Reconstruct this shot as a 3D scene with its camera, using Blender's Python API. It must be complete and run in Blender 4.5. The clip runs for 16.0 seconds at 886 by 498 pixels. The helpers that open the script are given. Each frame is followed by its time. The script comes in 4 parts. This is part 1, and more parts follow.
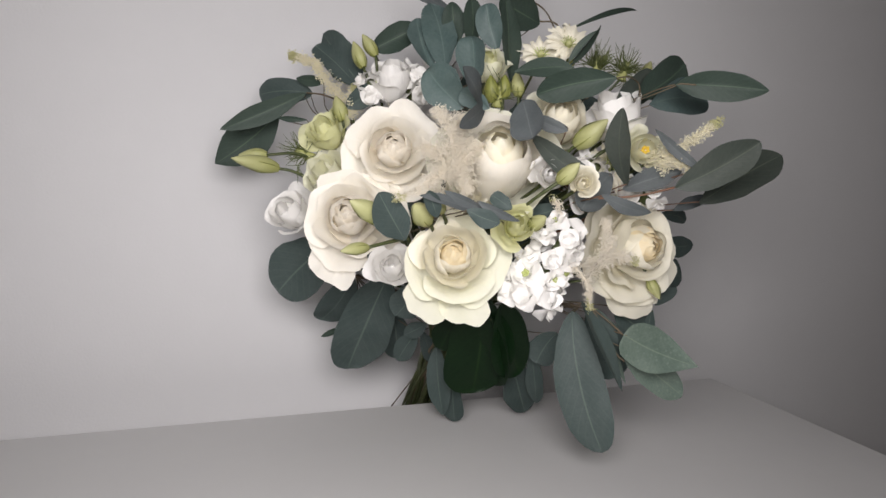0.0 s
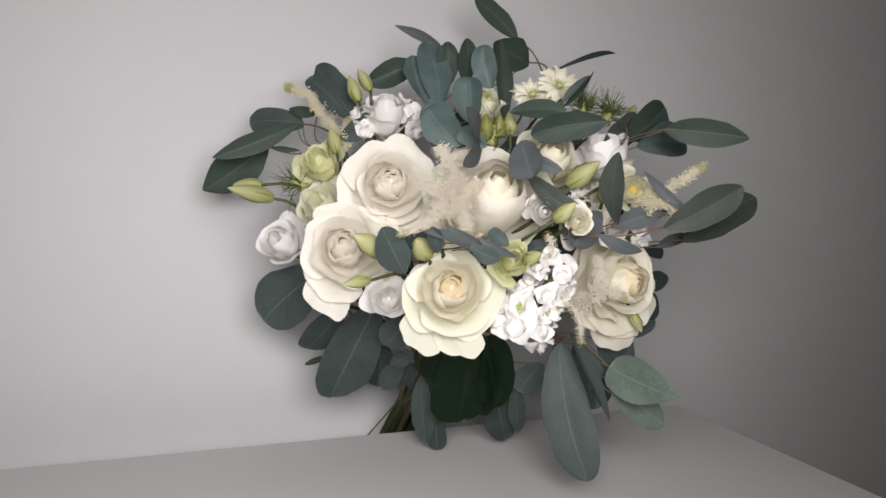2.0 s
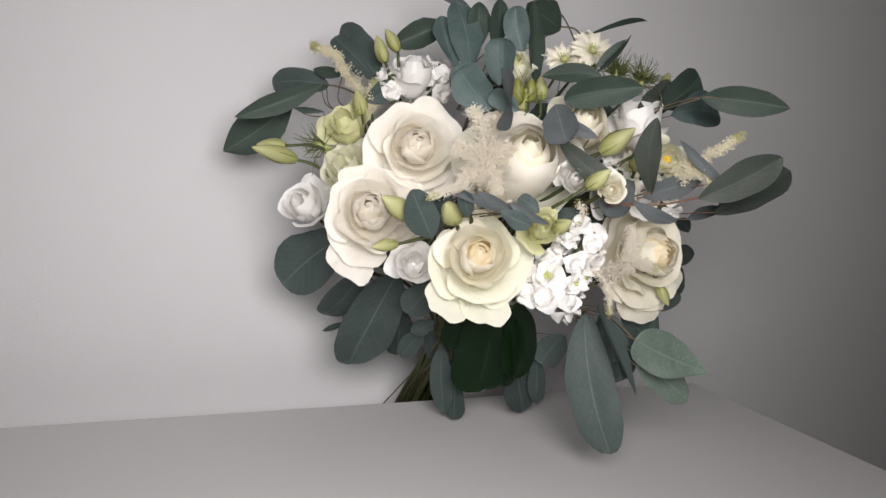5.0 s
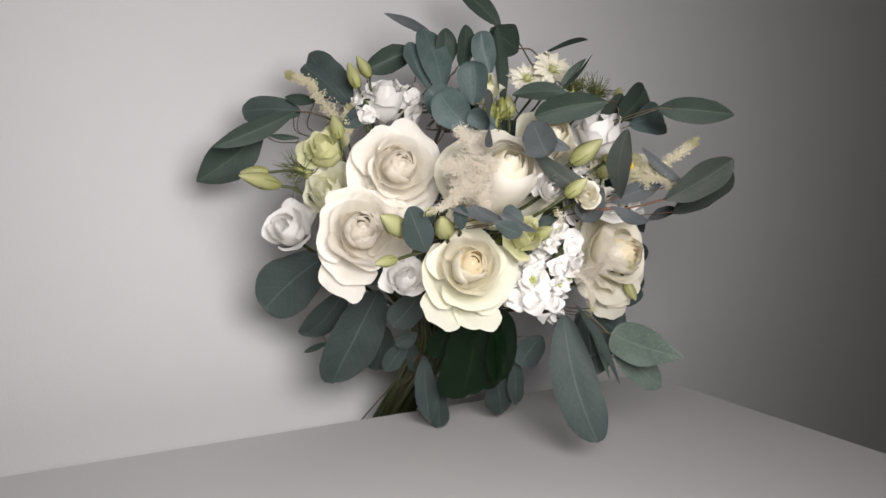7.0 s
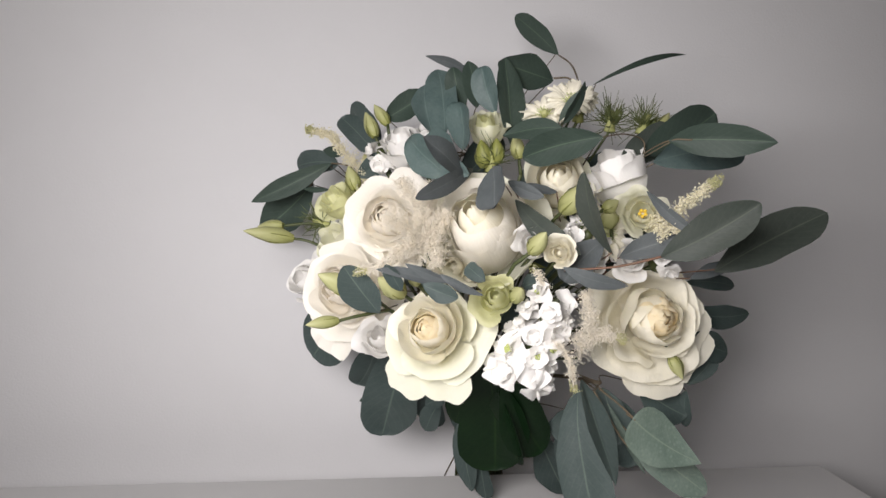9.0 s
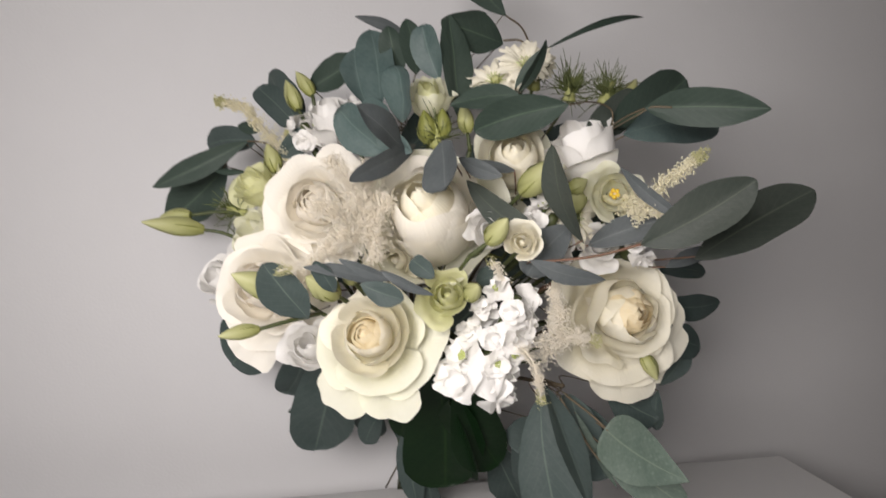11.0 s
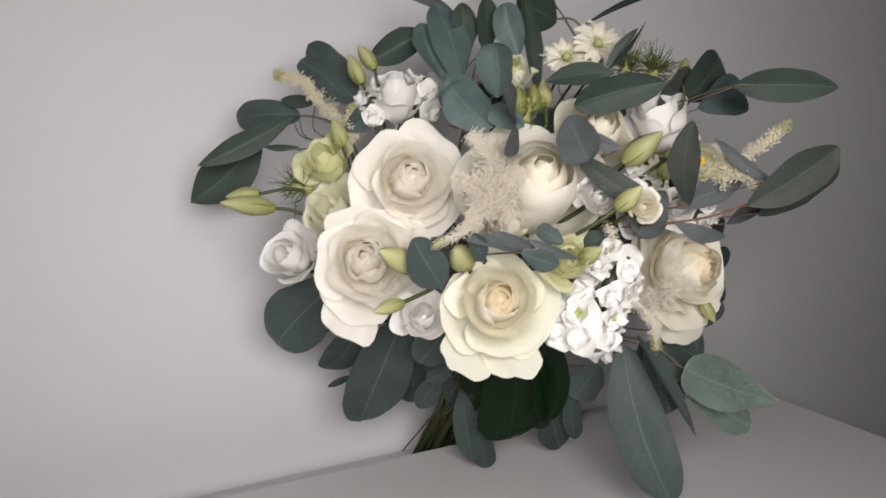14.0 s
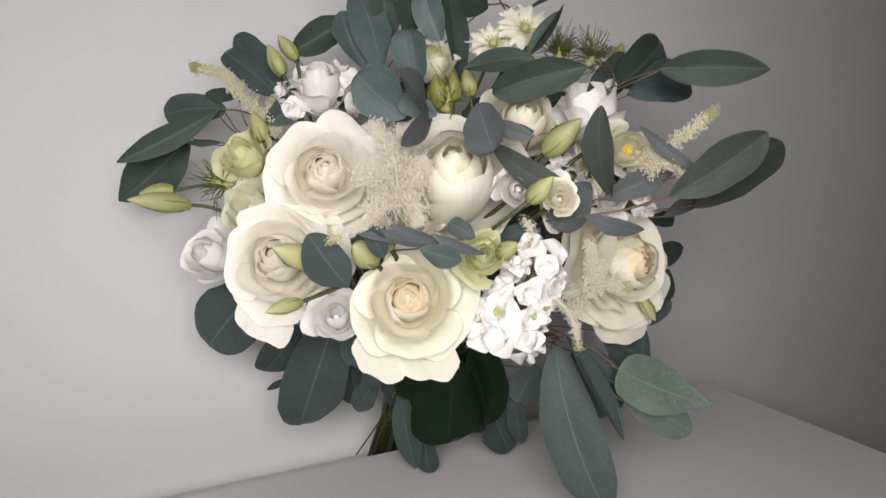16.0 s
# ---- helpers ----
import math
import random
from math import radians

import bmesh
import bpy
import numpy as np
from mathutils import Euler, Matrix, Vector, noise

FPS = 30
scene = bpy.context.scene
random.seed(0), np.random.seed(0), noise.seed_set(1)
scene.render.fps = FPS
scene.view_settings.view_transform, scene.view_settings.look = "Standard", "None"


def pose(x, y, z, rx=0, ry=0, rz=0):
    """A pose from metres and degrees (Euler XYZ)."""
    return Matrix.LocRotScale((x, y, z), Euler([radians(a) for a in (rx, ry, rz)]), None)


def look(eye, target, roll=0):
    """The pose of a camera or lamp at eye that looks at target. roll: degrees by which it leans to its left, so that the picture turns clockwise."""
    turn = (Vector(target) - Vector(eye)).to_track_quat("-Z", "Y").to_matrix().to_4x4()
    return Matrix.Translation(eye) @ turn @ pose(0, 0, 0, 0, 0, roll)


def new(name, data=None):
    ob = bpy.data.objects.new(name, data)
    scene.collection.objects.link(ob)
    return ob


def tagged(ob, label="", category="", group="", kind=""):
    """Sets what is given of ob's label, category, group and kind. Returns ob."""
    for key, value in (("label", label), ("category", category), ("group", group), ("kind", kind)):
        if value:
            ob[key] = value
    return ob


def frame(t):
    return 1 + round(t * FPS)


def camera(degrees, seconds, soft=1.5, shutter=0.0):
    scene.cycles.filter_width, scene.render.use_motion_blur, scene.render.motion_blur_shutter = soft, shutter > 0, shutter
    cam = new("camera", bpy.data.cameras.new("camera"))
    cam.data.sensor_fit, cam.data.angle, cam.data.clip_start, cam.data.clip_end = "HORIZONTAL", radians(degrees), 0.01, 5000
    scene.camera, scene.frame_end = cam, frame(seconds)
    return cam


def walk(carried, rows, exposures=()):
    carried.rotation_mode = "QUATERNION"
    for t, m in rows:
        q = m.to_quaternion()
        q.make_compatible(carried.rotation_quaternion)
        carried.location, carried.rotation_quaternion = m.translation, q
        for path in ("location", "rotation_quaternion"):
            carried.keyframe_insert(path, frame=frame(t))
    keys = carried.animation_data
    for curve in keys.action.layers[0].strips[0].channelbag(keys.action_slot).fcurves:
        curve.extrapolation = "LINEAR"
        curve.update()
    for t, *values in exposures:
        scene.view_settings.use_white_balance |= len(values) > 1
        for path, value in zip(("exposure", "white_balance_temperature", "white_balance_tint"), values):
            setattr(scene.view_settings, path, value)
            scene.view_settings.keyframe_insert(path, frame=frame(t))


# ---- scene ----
# camera and its way
cam = camera(64.19, 16.0, soft=1.5, shutter=0.5)
PATH = [
    (0.0, look((0.0000, -0.0000, 0.2440), (0.1726, 0.4647, 0.1786), 2.33)),
    (0.5, look((-0.0009, -0.0020, 0.2434), (0.1643, 0.4657, 0.1799), 2.07)),
    (1.0, look((-0.0047, -0.0013, 0.2500), (0.1592, 0.4671, 0.1886), 1.28)),
    (1.5, look((-0.0195, -0.0018, 0.2476), (0.1560, 0.4622, 0.1847), 1.85)),
    (2.0, look((-0.0371, 0.0033, 0.2532), (0.1698, 0.4558, 0.2038), 3.74)),
    (2.5, look((-0.0265, 0.0069, 0.2615), (0.1928, 0.4530, 0.2077), 2.88)),
    (3.0, look((-0.0273, 0.0019, 0.2561), (0.2006, 0.4440, 0.2047), 2.82)),
    (3.5, look((-0.0399, 0.0075, 0.2484), (0.1740, 0.4561, 0.1935), 3.81)),
    (4.0, look((-0.0448, 0.0115, 0.2450), (0.1639, 0.4627, 0.1913), 4.65)),
    (4.5, look((-0.0447, 0.0168, 0.2425), (0.1579, 0.4703, 0.1847), 4.79)),
    (4.7, look((-0.0435, 0.0185, 0.2427), (0.1575, 0.4719, 0.1801), 5.05)),
    (6.8, look((-0.1147, 0.0170, 0.2385), (0.1497, 0.4368, 0.1756), 3.81)),
    (7.0, look((-0.1097, 0.0202, 0.2387), (0.1491, 0.4451, 0.1894), 2.01)),
    (7.5, look((-0.0909, 0.0244, 0.2438), (0.1613, 0.4534, 0.1951), 1.63)),
    (8.0, look((0.0196, 0.0018, 0.2439), (0.2242, 0.4542, 0.1852), 1.86)),
    (8.5, look((0.1309, -0.0131, 0.2603), (0.2120, 0.4777, 0.2102), -1.00)),
    (8.7, look((0.1437, -0.0140, 0.2626), (0.1851, 0.4829, 0.2246), 0.48)),
    (10.8, look((0.1363, 0.0502, 0.2649), (0.2143, 0.5427, 0.2292), -1.50)),
    (11.0, look((0.1432, 0.0603, 0.2623), (0.2351, 0.5493, 0.2134), -0.42)),
    (11.5, look((0.1374, 0.0778, 0.2647), (0.2576, 0.5593, 0.2033), -2.16)),
    (12.0, look((0.1208, 0.1132, 0.2778), (0.3392, 0.5584, 0.2135), -4.78)),
    (12.5, look((0.0702, 0.1255, 0.2749), (0.2939, 0.5701, 0.2272), -2.23)),
    (13.0, look((0.0263, 0.1030, 0.2649), (0.2201, 0.5614, 0.2173), 0.99)),
    (13.5, look((0.0073, 0.1072, 0.2713), (0.2410, 0.5460, 0.2182), 0.31)),
    (14.0, look((-0.0261, 0.0908, 0.2700), (0.1816, 0.5394, 0.1952), -1.52)),
    (14.5, look((-0.0323, 0.0896, 0.2659), (0.1685, 0.5399, 0.1827), -0.80)),
    (15.0, look((-0.0089, 0.0802, 0.2631), (0.2145, 0.5202, 0.1824), -1.61)),
    (15.5, look((0.0052, 0.0905, 0.2683), (0.2299, 0.5318, 0.1988), -1.72)),
    (16.0, look((0.0398, 0.0830, 0.2626), (0.2347, 0.5374, 0.1883), -2.26)),
]
walk(cam, PATH, exposures=[(0.0, -0.08, 6500, 10), (4.5, -0.03, 6500, 10), (7.5, 0.02, 6500, 10), (8.5, 0.09, 6500, 10), (11.0, -0.08, 6680, 10), (12.0, 0.02, 6720, 10), (13.0, -0.16, 6620, 10), (14.0, -0.16, 6560, 10), (15.0, -0.14, 6560, 10), (16.0, -0.06, 6540, 10)])

# ---- light: the small lamp that the camera carries, held behind the middle of its way, and an added fill lamp ----
flash = bpy.data.lights.new("flash", "AREA")
flash.shape, flash.size, flash.energy, flash.color = "ELLIPSE", 0.36, 2.5, (1.0, 0.957, 0.965)
flash.size_y, flash.spread = 0.20, radians(128)
new("flash", flash).matrix_world = look((-0.020, -0.045, 0.332), (0.24, 0.7, 0.18))
# no real lamp stands here: a weak fill added to soften the flash's contrast
fill_lamp = bpy.data.lights.new("fill_lamp", "AREA")
fill_lamp.shape, fill_lamp.size, fill_lamp.energy, fill_lamp.color = "DISK", 0.5, 3.0, (1.0, 0.95, 0.9)
new("fill_lamp", fill_lamp).matrix_world = look((-0.9, -2.2, 1.6), (0.2, 0.6, 0.2))
world = bpy.data.worlds.new("world")
scene.world = world
world.use_nodes = True
world.node_tree.nodes["Background"].inputs[0].default_value = (0.5, 0.5, 0.52, 1)
world.node_tree.nodes["Background"].inputs[1].default_value = 0.05


# ---- materials ----
def material(name, colour, second=None, rough=0.6, grain=40.0, amount=0.5, bump=0.0, bump_scale=None, spec=0.4,
             through_light=0.0, rib=None, island=0.0, edge=None, spots=None, streak=0.0):
    """A principled surface whose colour wanders between two tones at two scales; rib and edge follow the leaf's own width."""
    m = bpy.data.materials.new(name)
    m.use_nodes = True
    nt = m.node_tree
    n, link = nt.nodes, nt.links.new
    b = n["Principled BSDF"]
    b.inputs["Roughness"].default_value = rough
    b.inputs["Specular IOR Level"].default_value = spec
    tc = n.new("ShaderNodeTexCoord")
    big = n.new("ShaderNodeTexNoise")
    big.inputs["Scale"].default_value, big.inputs["Detail"].default_value = grain, 4
    fine = n.new("ShaderNodeTexNoise")
    fine.inputs["Scale"].default_value, fine.inputs["Detail"].default_value = grain * 9, 3
    link(tc.outputs["Object"], big.inputs["Vector"])
    link(tc.outputs["Object"], fine.inputs["Vector"])
    both = n.new("ShaderNodeMix")
    both.data_type = "FLOAT"
    both.inputs[0].default_value = 0.35
    link(big.outputs[0], both.inputs[2])
    link(fine.outputs[0], both.inputs[3])
    ramp = n.new("ShaderNodeMapRange")
    ramp.inputs[1].default_value, ramp.inputs[2].default_value = 0.35, 0.65
    link(both.outputs[0], ramp.inputs[0])
    scale = n.new("ShaderNodeMath")
    scale.operation = "MULTIPLY"
    scale.inputs[1].default_value = amount
    link(ramp.outputs[0], scale.inputs[0])
    mix = n.new("ShaderNodeMix")
    mix.data_type = "RGBA"
    second = second or tuple(c * 0.8 for c in colour)
    mix.inputs[6].default_value, mix.inputs[7].default_value = (*colour, 1), (*second, 1)
    link(scale.outputs[0], mix.inputs[0])
    out = mix.outputs[2]

    def blend(fac, tone, before):
        k = n.new("ShaderNodeMix")
        k.data_type = "RGBA"
        k.inputs[7].default_value = (*tone, 1)
        link(fac, k.inputs[0])
        link(before, k.inputs[6])
        return k.outputs[2]

    def ranged(value, a, b_, lo, hi):
        k = n.new("ShaderNodeMapRange")
        for i, v in enumerate((a, b_, lo, hi)):
            k.inputs[i + 1].default_value = v
        link(value, k.inputs[0])
        return k.outputs[0]

    if island:
        info = n.new("ShaderNodeObjectInfo")
        hsv = n.new("ShaderNodeHueSaturation")
        link(ranged(info.outputs["Random"], 0, 1, 1 - island, 1 + island), hsv.inputs["Value"])
        link(ranged(info.outputs["Random"], 0, 1, 1 + island * 0.5, 1 - island * 0.5), hsv.inputs["Saturation"])
        link(out, hsv.inputs["Color"])
        out = hsv.outputs[0]
    if rib or edge:
        uv = n.new("ShaderNodeUVMap")
        sep = n.new("ShaderNodeSeparateXYZ")
        link(uv.outputs[0], sep.inputs[0])
        off = n.new("ShaderNodeMath")
        off.operation = "ABSOLUTE"
        link(ranged(sep.outputs[0], 0, 1, -1, 1), off.inputs[0])
        if rib:
            out = blend(ranged(off.outputs[0], 0.012, 0.05, 0.38, 0.0), rib, out)
            fork = n.new("ShaderNodeTexWave")
            fork.wave_type, fork.bands_direction = "BANDS", "Y"
            fork.inputs["Scale"].default_value, fork.inputs["Distortion"].default_value = 3.2, 2.0
            slant = n.new("ShaderNodeCombineXYZ")
            along = n.new("ShaderNodeMath")
            along.operation = "SUBTRACT"
            link(sep.outputs[1], along.inputs[0])
            link(ranged(off.outputs[0], 0, 1, 0, 0.28), along.inputs[1])
            link(along.outputs[0], slant.inputs[1])
            link(slant.outputs[0], fork.inputs["Vector"])
            out = blend(ranged(fork.outputs[1], 0.90, 1.0, 0, 0.07), rib, out)
        if edge:
            out = blend(ranged(sep.outputs[1], 0.1, 1.0, 0.0, 1.0), edge, out)
    if spots:
        sp = n.new("ShaderNodeTexVoronoi")
        sp.inputs["Scale"].default_value = 260
        link(tc.outputs["Object"], sp.inputs["Vector"])
        out = blend(ranged(sp.outputs["Distance"], 0.1, 0.35, 0.22, 0), spots, out)
    link(out, b.inputs["Base Color"])
    if bump:
        bn = n.new("ShaderNodeBump")
        bn.inputs["Strength"].default_value, bn.inputs["Distance"].default_value = bump, 0.001
        tex = n.new("ShaderNodeTexNoise")
        tex.inputs["Scale"].default_value, tex.inputs["Detail"].default_value = bump_scale or grain * 6, 4
        link(tc.outputs["Object"], tex.inputs["Vector"])
        link(tex.outputs[0], bn.inputs["Height"])
        link(bn.outputs[0], b.inputs["Normal"])
    if streak:
        uvs = n.new("ShaderNodeUVMap")
        wide = n.new("ShaderNodeMapping")
        wide.inputs["Scale"].default_value = (26, 1.6, 1)
        line = n.new("ShaderNodeTexNoise")
        line.inputs["Scale"].default_value, line.inputs["Detail"].default_value = 1.6, 5
        folds = n.new("ShaderNodeBump")
        folds.inputs["Strength"].default_value, folds.inputs["Distance"].default_value = streak, 0.0012
        link(uvs.outputs[0], wide.inputs["Vector"])
        link(wide.outputs[0], line.inputs["Vector"])
        link(line.outputs[0], folds.inputs["Height"])
        if bump:
            link(bn.outputs[0], folds.inputs["Normal"])
        link(folds.outputs[0], b.inputs["Normal"])
    if through_light:
        tr = n.new("ShaderNodeBsdfTranslucent")
        link(out, tr.inputs["Color"])
        sh = n.new("ShaderNodeMixShader")
        sh.inputs[0].default_value = through_light
        link(b.outputs[0], sh.inputs[1])
        link(tr.outputs[0], sh.inputs[2])
        link(sh.outputs[0], n["Material Output"].inputs[0])
    return m


WALL = material("wall_paint", (0.76, 0.755, 0.76), (0.73, 0.725, 0.73), 0.75, 3, 0.6, 0.25, 420, 0.25)
LACQUER = material("white_lacquer", (0.645, 0.64, 0.635), (0.615, 0.61, 0.605), 0.5, 5, 0.5, 0.05, 300, 0.35)
FLOORING = material("floor_wood", (0.30, 0.22, 0.15), (0.22, 0.15, 0.10), 0.5, 6, 0.8)
CEIL = material("ceiling_paint", (0.78, 0.78, 0.77), None, 0.8, 3, 0.2)
HEART = material("rose_heart_petal", (0.96, 0.85, 0.6), (0.96, 0.88, 0.68), 0.55, 60, 0.7, 0.15, 700, 0.25, 0.35, island=0.05, streak=0.3)
CREAM = material("rose_cream_petal", (0.94, 0.905, 0.775), (0.935, 0.89, 0.735), 0.55, 45, 0.6, 0.15, 700, 0.25, 0.35, island=0.04, streak=0.3)
PEACH = material("rose_peach_petal", (0.97, 0.915, 0.8), (0.97, 0.925, 0.84), 0.55, 45, 0.7, 0.15, 700, 0.25, 0.35, island=0.04, streak=0.3)
BLUSH = material("rose_blush_petal", (0.97, 0.94, 0.865), (0.97, 0.925, 0.825), 0.55, 45, 0.7, 0.15, 700, 0.25, 0.35, island=0.04, streak=0.3)
OUTER = material("rose_outer_petal", (0.885, 0.875, 0.745), (0.86, 0.855, 0.68), 0.55, 40, 0.6, 0.15, 600, 0.25, 0.35, island=0.05, streak=0.3)
WHITE = material("white_petal", (0.89, 0.876, 0.845), (0.875, 0.858, 0.825), 0.5, 60, 0.5, 0.12, 700, 0.3, 0.22, island=0.03, streak=0.25)
LIME = material("lime_petal", (0.77, 0.77, 0.44), (0.84, 0.84, 0.58), 0.55, 60, 0.8, 0.15, 600, 0.25, 0.42, island=0.06, streak=0.3)
PALE = material("pale_green_petal", (0.89, 0.885, 0.69), (0.92, 0.91, 0.78), 0.55, 60, 0.8, 0.15, 600, 0.25, 0.42, island=0.05, streak=0.3)
BUD = material("bud_skin", (0.28, 0.29, 0.09), (0.38, 0.39, 0.17), 0.5, 90, 0.8, 0.1, 500, 0.35, 0.1, edge=(0.45, 0.45, 0.23), island=0.06)
SEPAL = material("sepal_green", (0.16, 0.175, 0.04), (0.24, 0.245, 0.07), 0.5, 120, 0.7, spec=0.35)
STEM = material("stem_green", (0.04, 0.055, 0.018), (0.075, 0.085, 0.03), 0.5, 120, 0.8, 0.2)
TWIG = material("brown_twig", (0.13, 0.095, 0.06), (0.10, 0.085, 0.055), 0.6, 150, 0.8, 0.2)
RED_TWIG = material("reddish_twig", (0.16, 0.075, 0.045), (0.14, 0.09, 0.055), 0.5, 150, 0.8, 0.2)
EUCA = material("eucalyptus_leaf", (0.0482, 0.0682, 0.0642), (0.0702, 0.0903, 0.0853), 0.55, 45, 0.8, 0.2, 500, 0.2, 0.04,
                rib=(0.16, 0.21, 0.17), island=0.14)
EUCA_GREEN = material("eucalyptus_green_leaf", (0.0362, 0.0542, 0.0431), (0.0502, 0.0702, 0.0572), 0.52, 45, 0.8, 0.2, 500, 0.2, 0.05,
                      rib=(0.12, 0.18, 0.11), island=0.12)
EUCA_GREY = material("eucalyptus_grey_leaf", (0.0717, 0.0824, 0.0851), (0.0986, 0.1093, 0.1111), 0.6, 45, 0.8, 0.2, 500, 0.3, 0.04,
                     rib=(0.17, 0.19, 0.18), island=0.1)
EUCA_LIGHT = material("eucalyptus_silver_leaf", (0.0874, 0.1242, 0.1012), (0.1426, 0.184, 0.1518), 0.55, 60, 0.9, 0.3, 400, 0.35, 0.05,
                      rib=(0.24, 0.30, 0.22), island=0.06, spots=(0.24, 0.30, 0.25))
EUCA_BLUE = material("eucalyptus_blue_leaf", (0.0603, 0.0943, 0.0903), (0.1004, 0.1384, 0.1305), 0.55, 60, 0.9, 0.25, 400, 0.35, 0.04,
                     rib=(0.16, 0.22, 0.19), island=0.08)
EUCA_OLIVE = material("eucalyptus_olive_leaf", (0.0394, 0.0493, 0.0412), (0.0591, 0.0681, 0.0573), 0.55, 45, 0.8, 0.2, 500, 0.25, 0.04,
                      rib=(0.12, 0.14, 0.10), island=0.12)
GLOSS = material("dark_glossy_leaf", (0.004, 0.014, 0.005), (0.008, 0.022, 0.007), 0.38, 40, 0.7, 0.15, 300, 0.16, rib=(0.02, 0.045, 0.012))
FLUFF = material("astilbe_cream", (0.95, 0.92, 0.85), (0.93, 0.885, 0.79), 0.8, 150, 0.8, through_light=0.6)
FLUFF_TIP = material("astilbe_lime", (0.68, 0.67, 0.38), (0.76, 0.74, 0.5), 0.8, 150, 0.8, through_light=0.6)
STRAW = material("astilbe_straw", (0.9, 0.865, 0.68), (0.92, 0.88, 0.74), 0.8, 150, 0.8, through_light=0.5)
FERN = material("fine_green_needles", (0.085, 0.11, 0.035), (0.15, 0.17, 0.06), 0.6, 120, 0.8)
YELLOW = material("pollen_yellow", (0.70, 0.42, 0.03), (0.60, 0.50, 0.08), 0.7, 300, 0.7)
GREEN_EYE = material("floret_green_eye", (0.38, 0.44, 0.12), (0.55, 0.59, 0.28), 0.6, 300, 0.8)

EYE = Vector((0.02, 0.03, 0.25))      # about where one looks from
HEARTH = Vector((0.215, 0.56, 0.20))  # the middle of the bunch
BIND = Vector((0.223, 0.585, 0.083))  # where the stems are bound
FOOT = Vector((0.248, 0.718, -0.048))  # where they stand, behind the white top
rnd = random.Random(7)


# ---- building helpers ----
def mesh(name, verts, faces, mat, uvs=None, smooth=True):
    me = bpy.data.meshes.new(name)
    me.from_pydata([tuple(v) for v in verts], [], faces)
    if uvs:
        layer = me.uv_layers.new(name="UVMap")
        for loop in me.loops:
            layer.data[loop.index].uv = uvs[loop.vertex_index]
    for p in me.polygons:
        p.use_smooth = smooth
    me.materials.append(mat)
    return me


def thing(name, place, label, category, group="", kind=""):
    ob = new(name)
    ob.empty_display_size = 0.01
    ob.location = place
    return tagged(ob, label, category, group, kind)


def part(name, data, parent, label="", m=None, kind=""):
    """One mesh object under a thing or a part; the mesh is given in the world's metres, or in its own with the pose m."""
    ob = new(name, data)
    ob.parent = parent
    at = parent.matrix_basis.copy() if parent.parent is None else parent.parent.matrix_basis @ parent.matrix_parent_inverse @ parent.matrix_basis
    ob.matrix_parent_inverse = at.inverted()
    if m is not None:
        ob.matrix_basis = m
    return tagged(ob, label, kind=kind)


def smooth_line(points, steps=6):
    """Points along a soft curve through the given ones."""
    p = [Vector(q) for q in points]
    p = [2 * p[0] - p[1]] + p + [2 * p[-1] - p[-2]]
    line = []
    for i in range(1, len(p) - 2):
        for k in range(steps):
            t = k / steps
            line.append(0.5 * (2 * p[i] + (p[i + 1] - p[i - 1]) * t + (2 * p[i - 1] - 5 * p[i] + 4 * p[i + 1] - p[i + 2]) * t * t
                               + (3 * p[i] - p[i - 1] - 3 * p[i + 1] + p[i + 2]) * t ** 3))
    return line + [p[-2]]


def tube_into(verts, faces, line, r0, r1, sides=6):
    base = len(verts)
    up = Vector((0.3, 0.2, 1)).normalized()
    for i, q in enumerate(line):
        d = (line[min(i + 1, len(line) - 1)] - line[max(i - 1, 0)]).normalized()
        a = d.cross(up)
        a = a.normalized() if a.length > 1e-4 else Vector((1, 0, 0))
        b = d.cross(a)
        r = r0 + (r1 - r0) * i / max(1, len(line) - 1)
        for k in range(sides):
            c = 2 * math.pi * k / sides
            verts.append(q + (a * math.cos(c) + b * math.sin(c)) * r)
    for i in range(len(line) - 1):
        for k in range(sides):
            j = (k + 1) % sides
            faces.append((base + i * sides + k, base + i * sides + j, base + (i + 1) * sides + j, base + (i + 1) * sides + k))
    faces.append(tuple(base + k for k in range(sides))[::-1])
    faces.append(tuple(base + (len(line) - 1) * sides + k for k in range(sides)))


def stem_to_foot(start, parent, r=0.0022, mat=STEM, also=()):
    """The stem of a flower: from under its head, through the binding, down to where the bunch stands."""
    a, c = rnd.uniform(0, 6.28), math.sqrt(rnd.random())
    off = Vector((math.cos(a) * 0.014 * c, math.sin(a) * 0.010 * c, math.sin(a) * 0.008 * c))
    foot = FOOT + Vector((off.x * 1.5 + rnd.uniform(-0.012, 0.012), off.y * 1.4 + rnd.uniform(-0.006, 0.006), 0))
    start = Vector(start)
    mid = start.lerp(BIND + off, 0.40) + Vector((0, 0.030, 0.006))
    v, f = [], []
    tube_into(v, f, smooth_line([start, mid, BIND + off, (BIND + off).lerp(foot, 0.5), foot], 5), r * 0.8, r, 6)
    ob = part("stem", mesh("stem", v, f, mat), parent)
    for line, r0, r1 in also:
        v, f = [], []
        tube_into(v, f, line, r0, r1, 6)
        part("stalk", mesh("stalk", v, f, mat), parent)
    return ob


def frame_of(axis, spin=0.0):
    """A turn whose z lies along axis."""
    return Vector(axis).normalized().to_track_quat("Z", "Y").to_matrix().to_4x4() @ Matrix.Rotation(spin, 4, "Z")


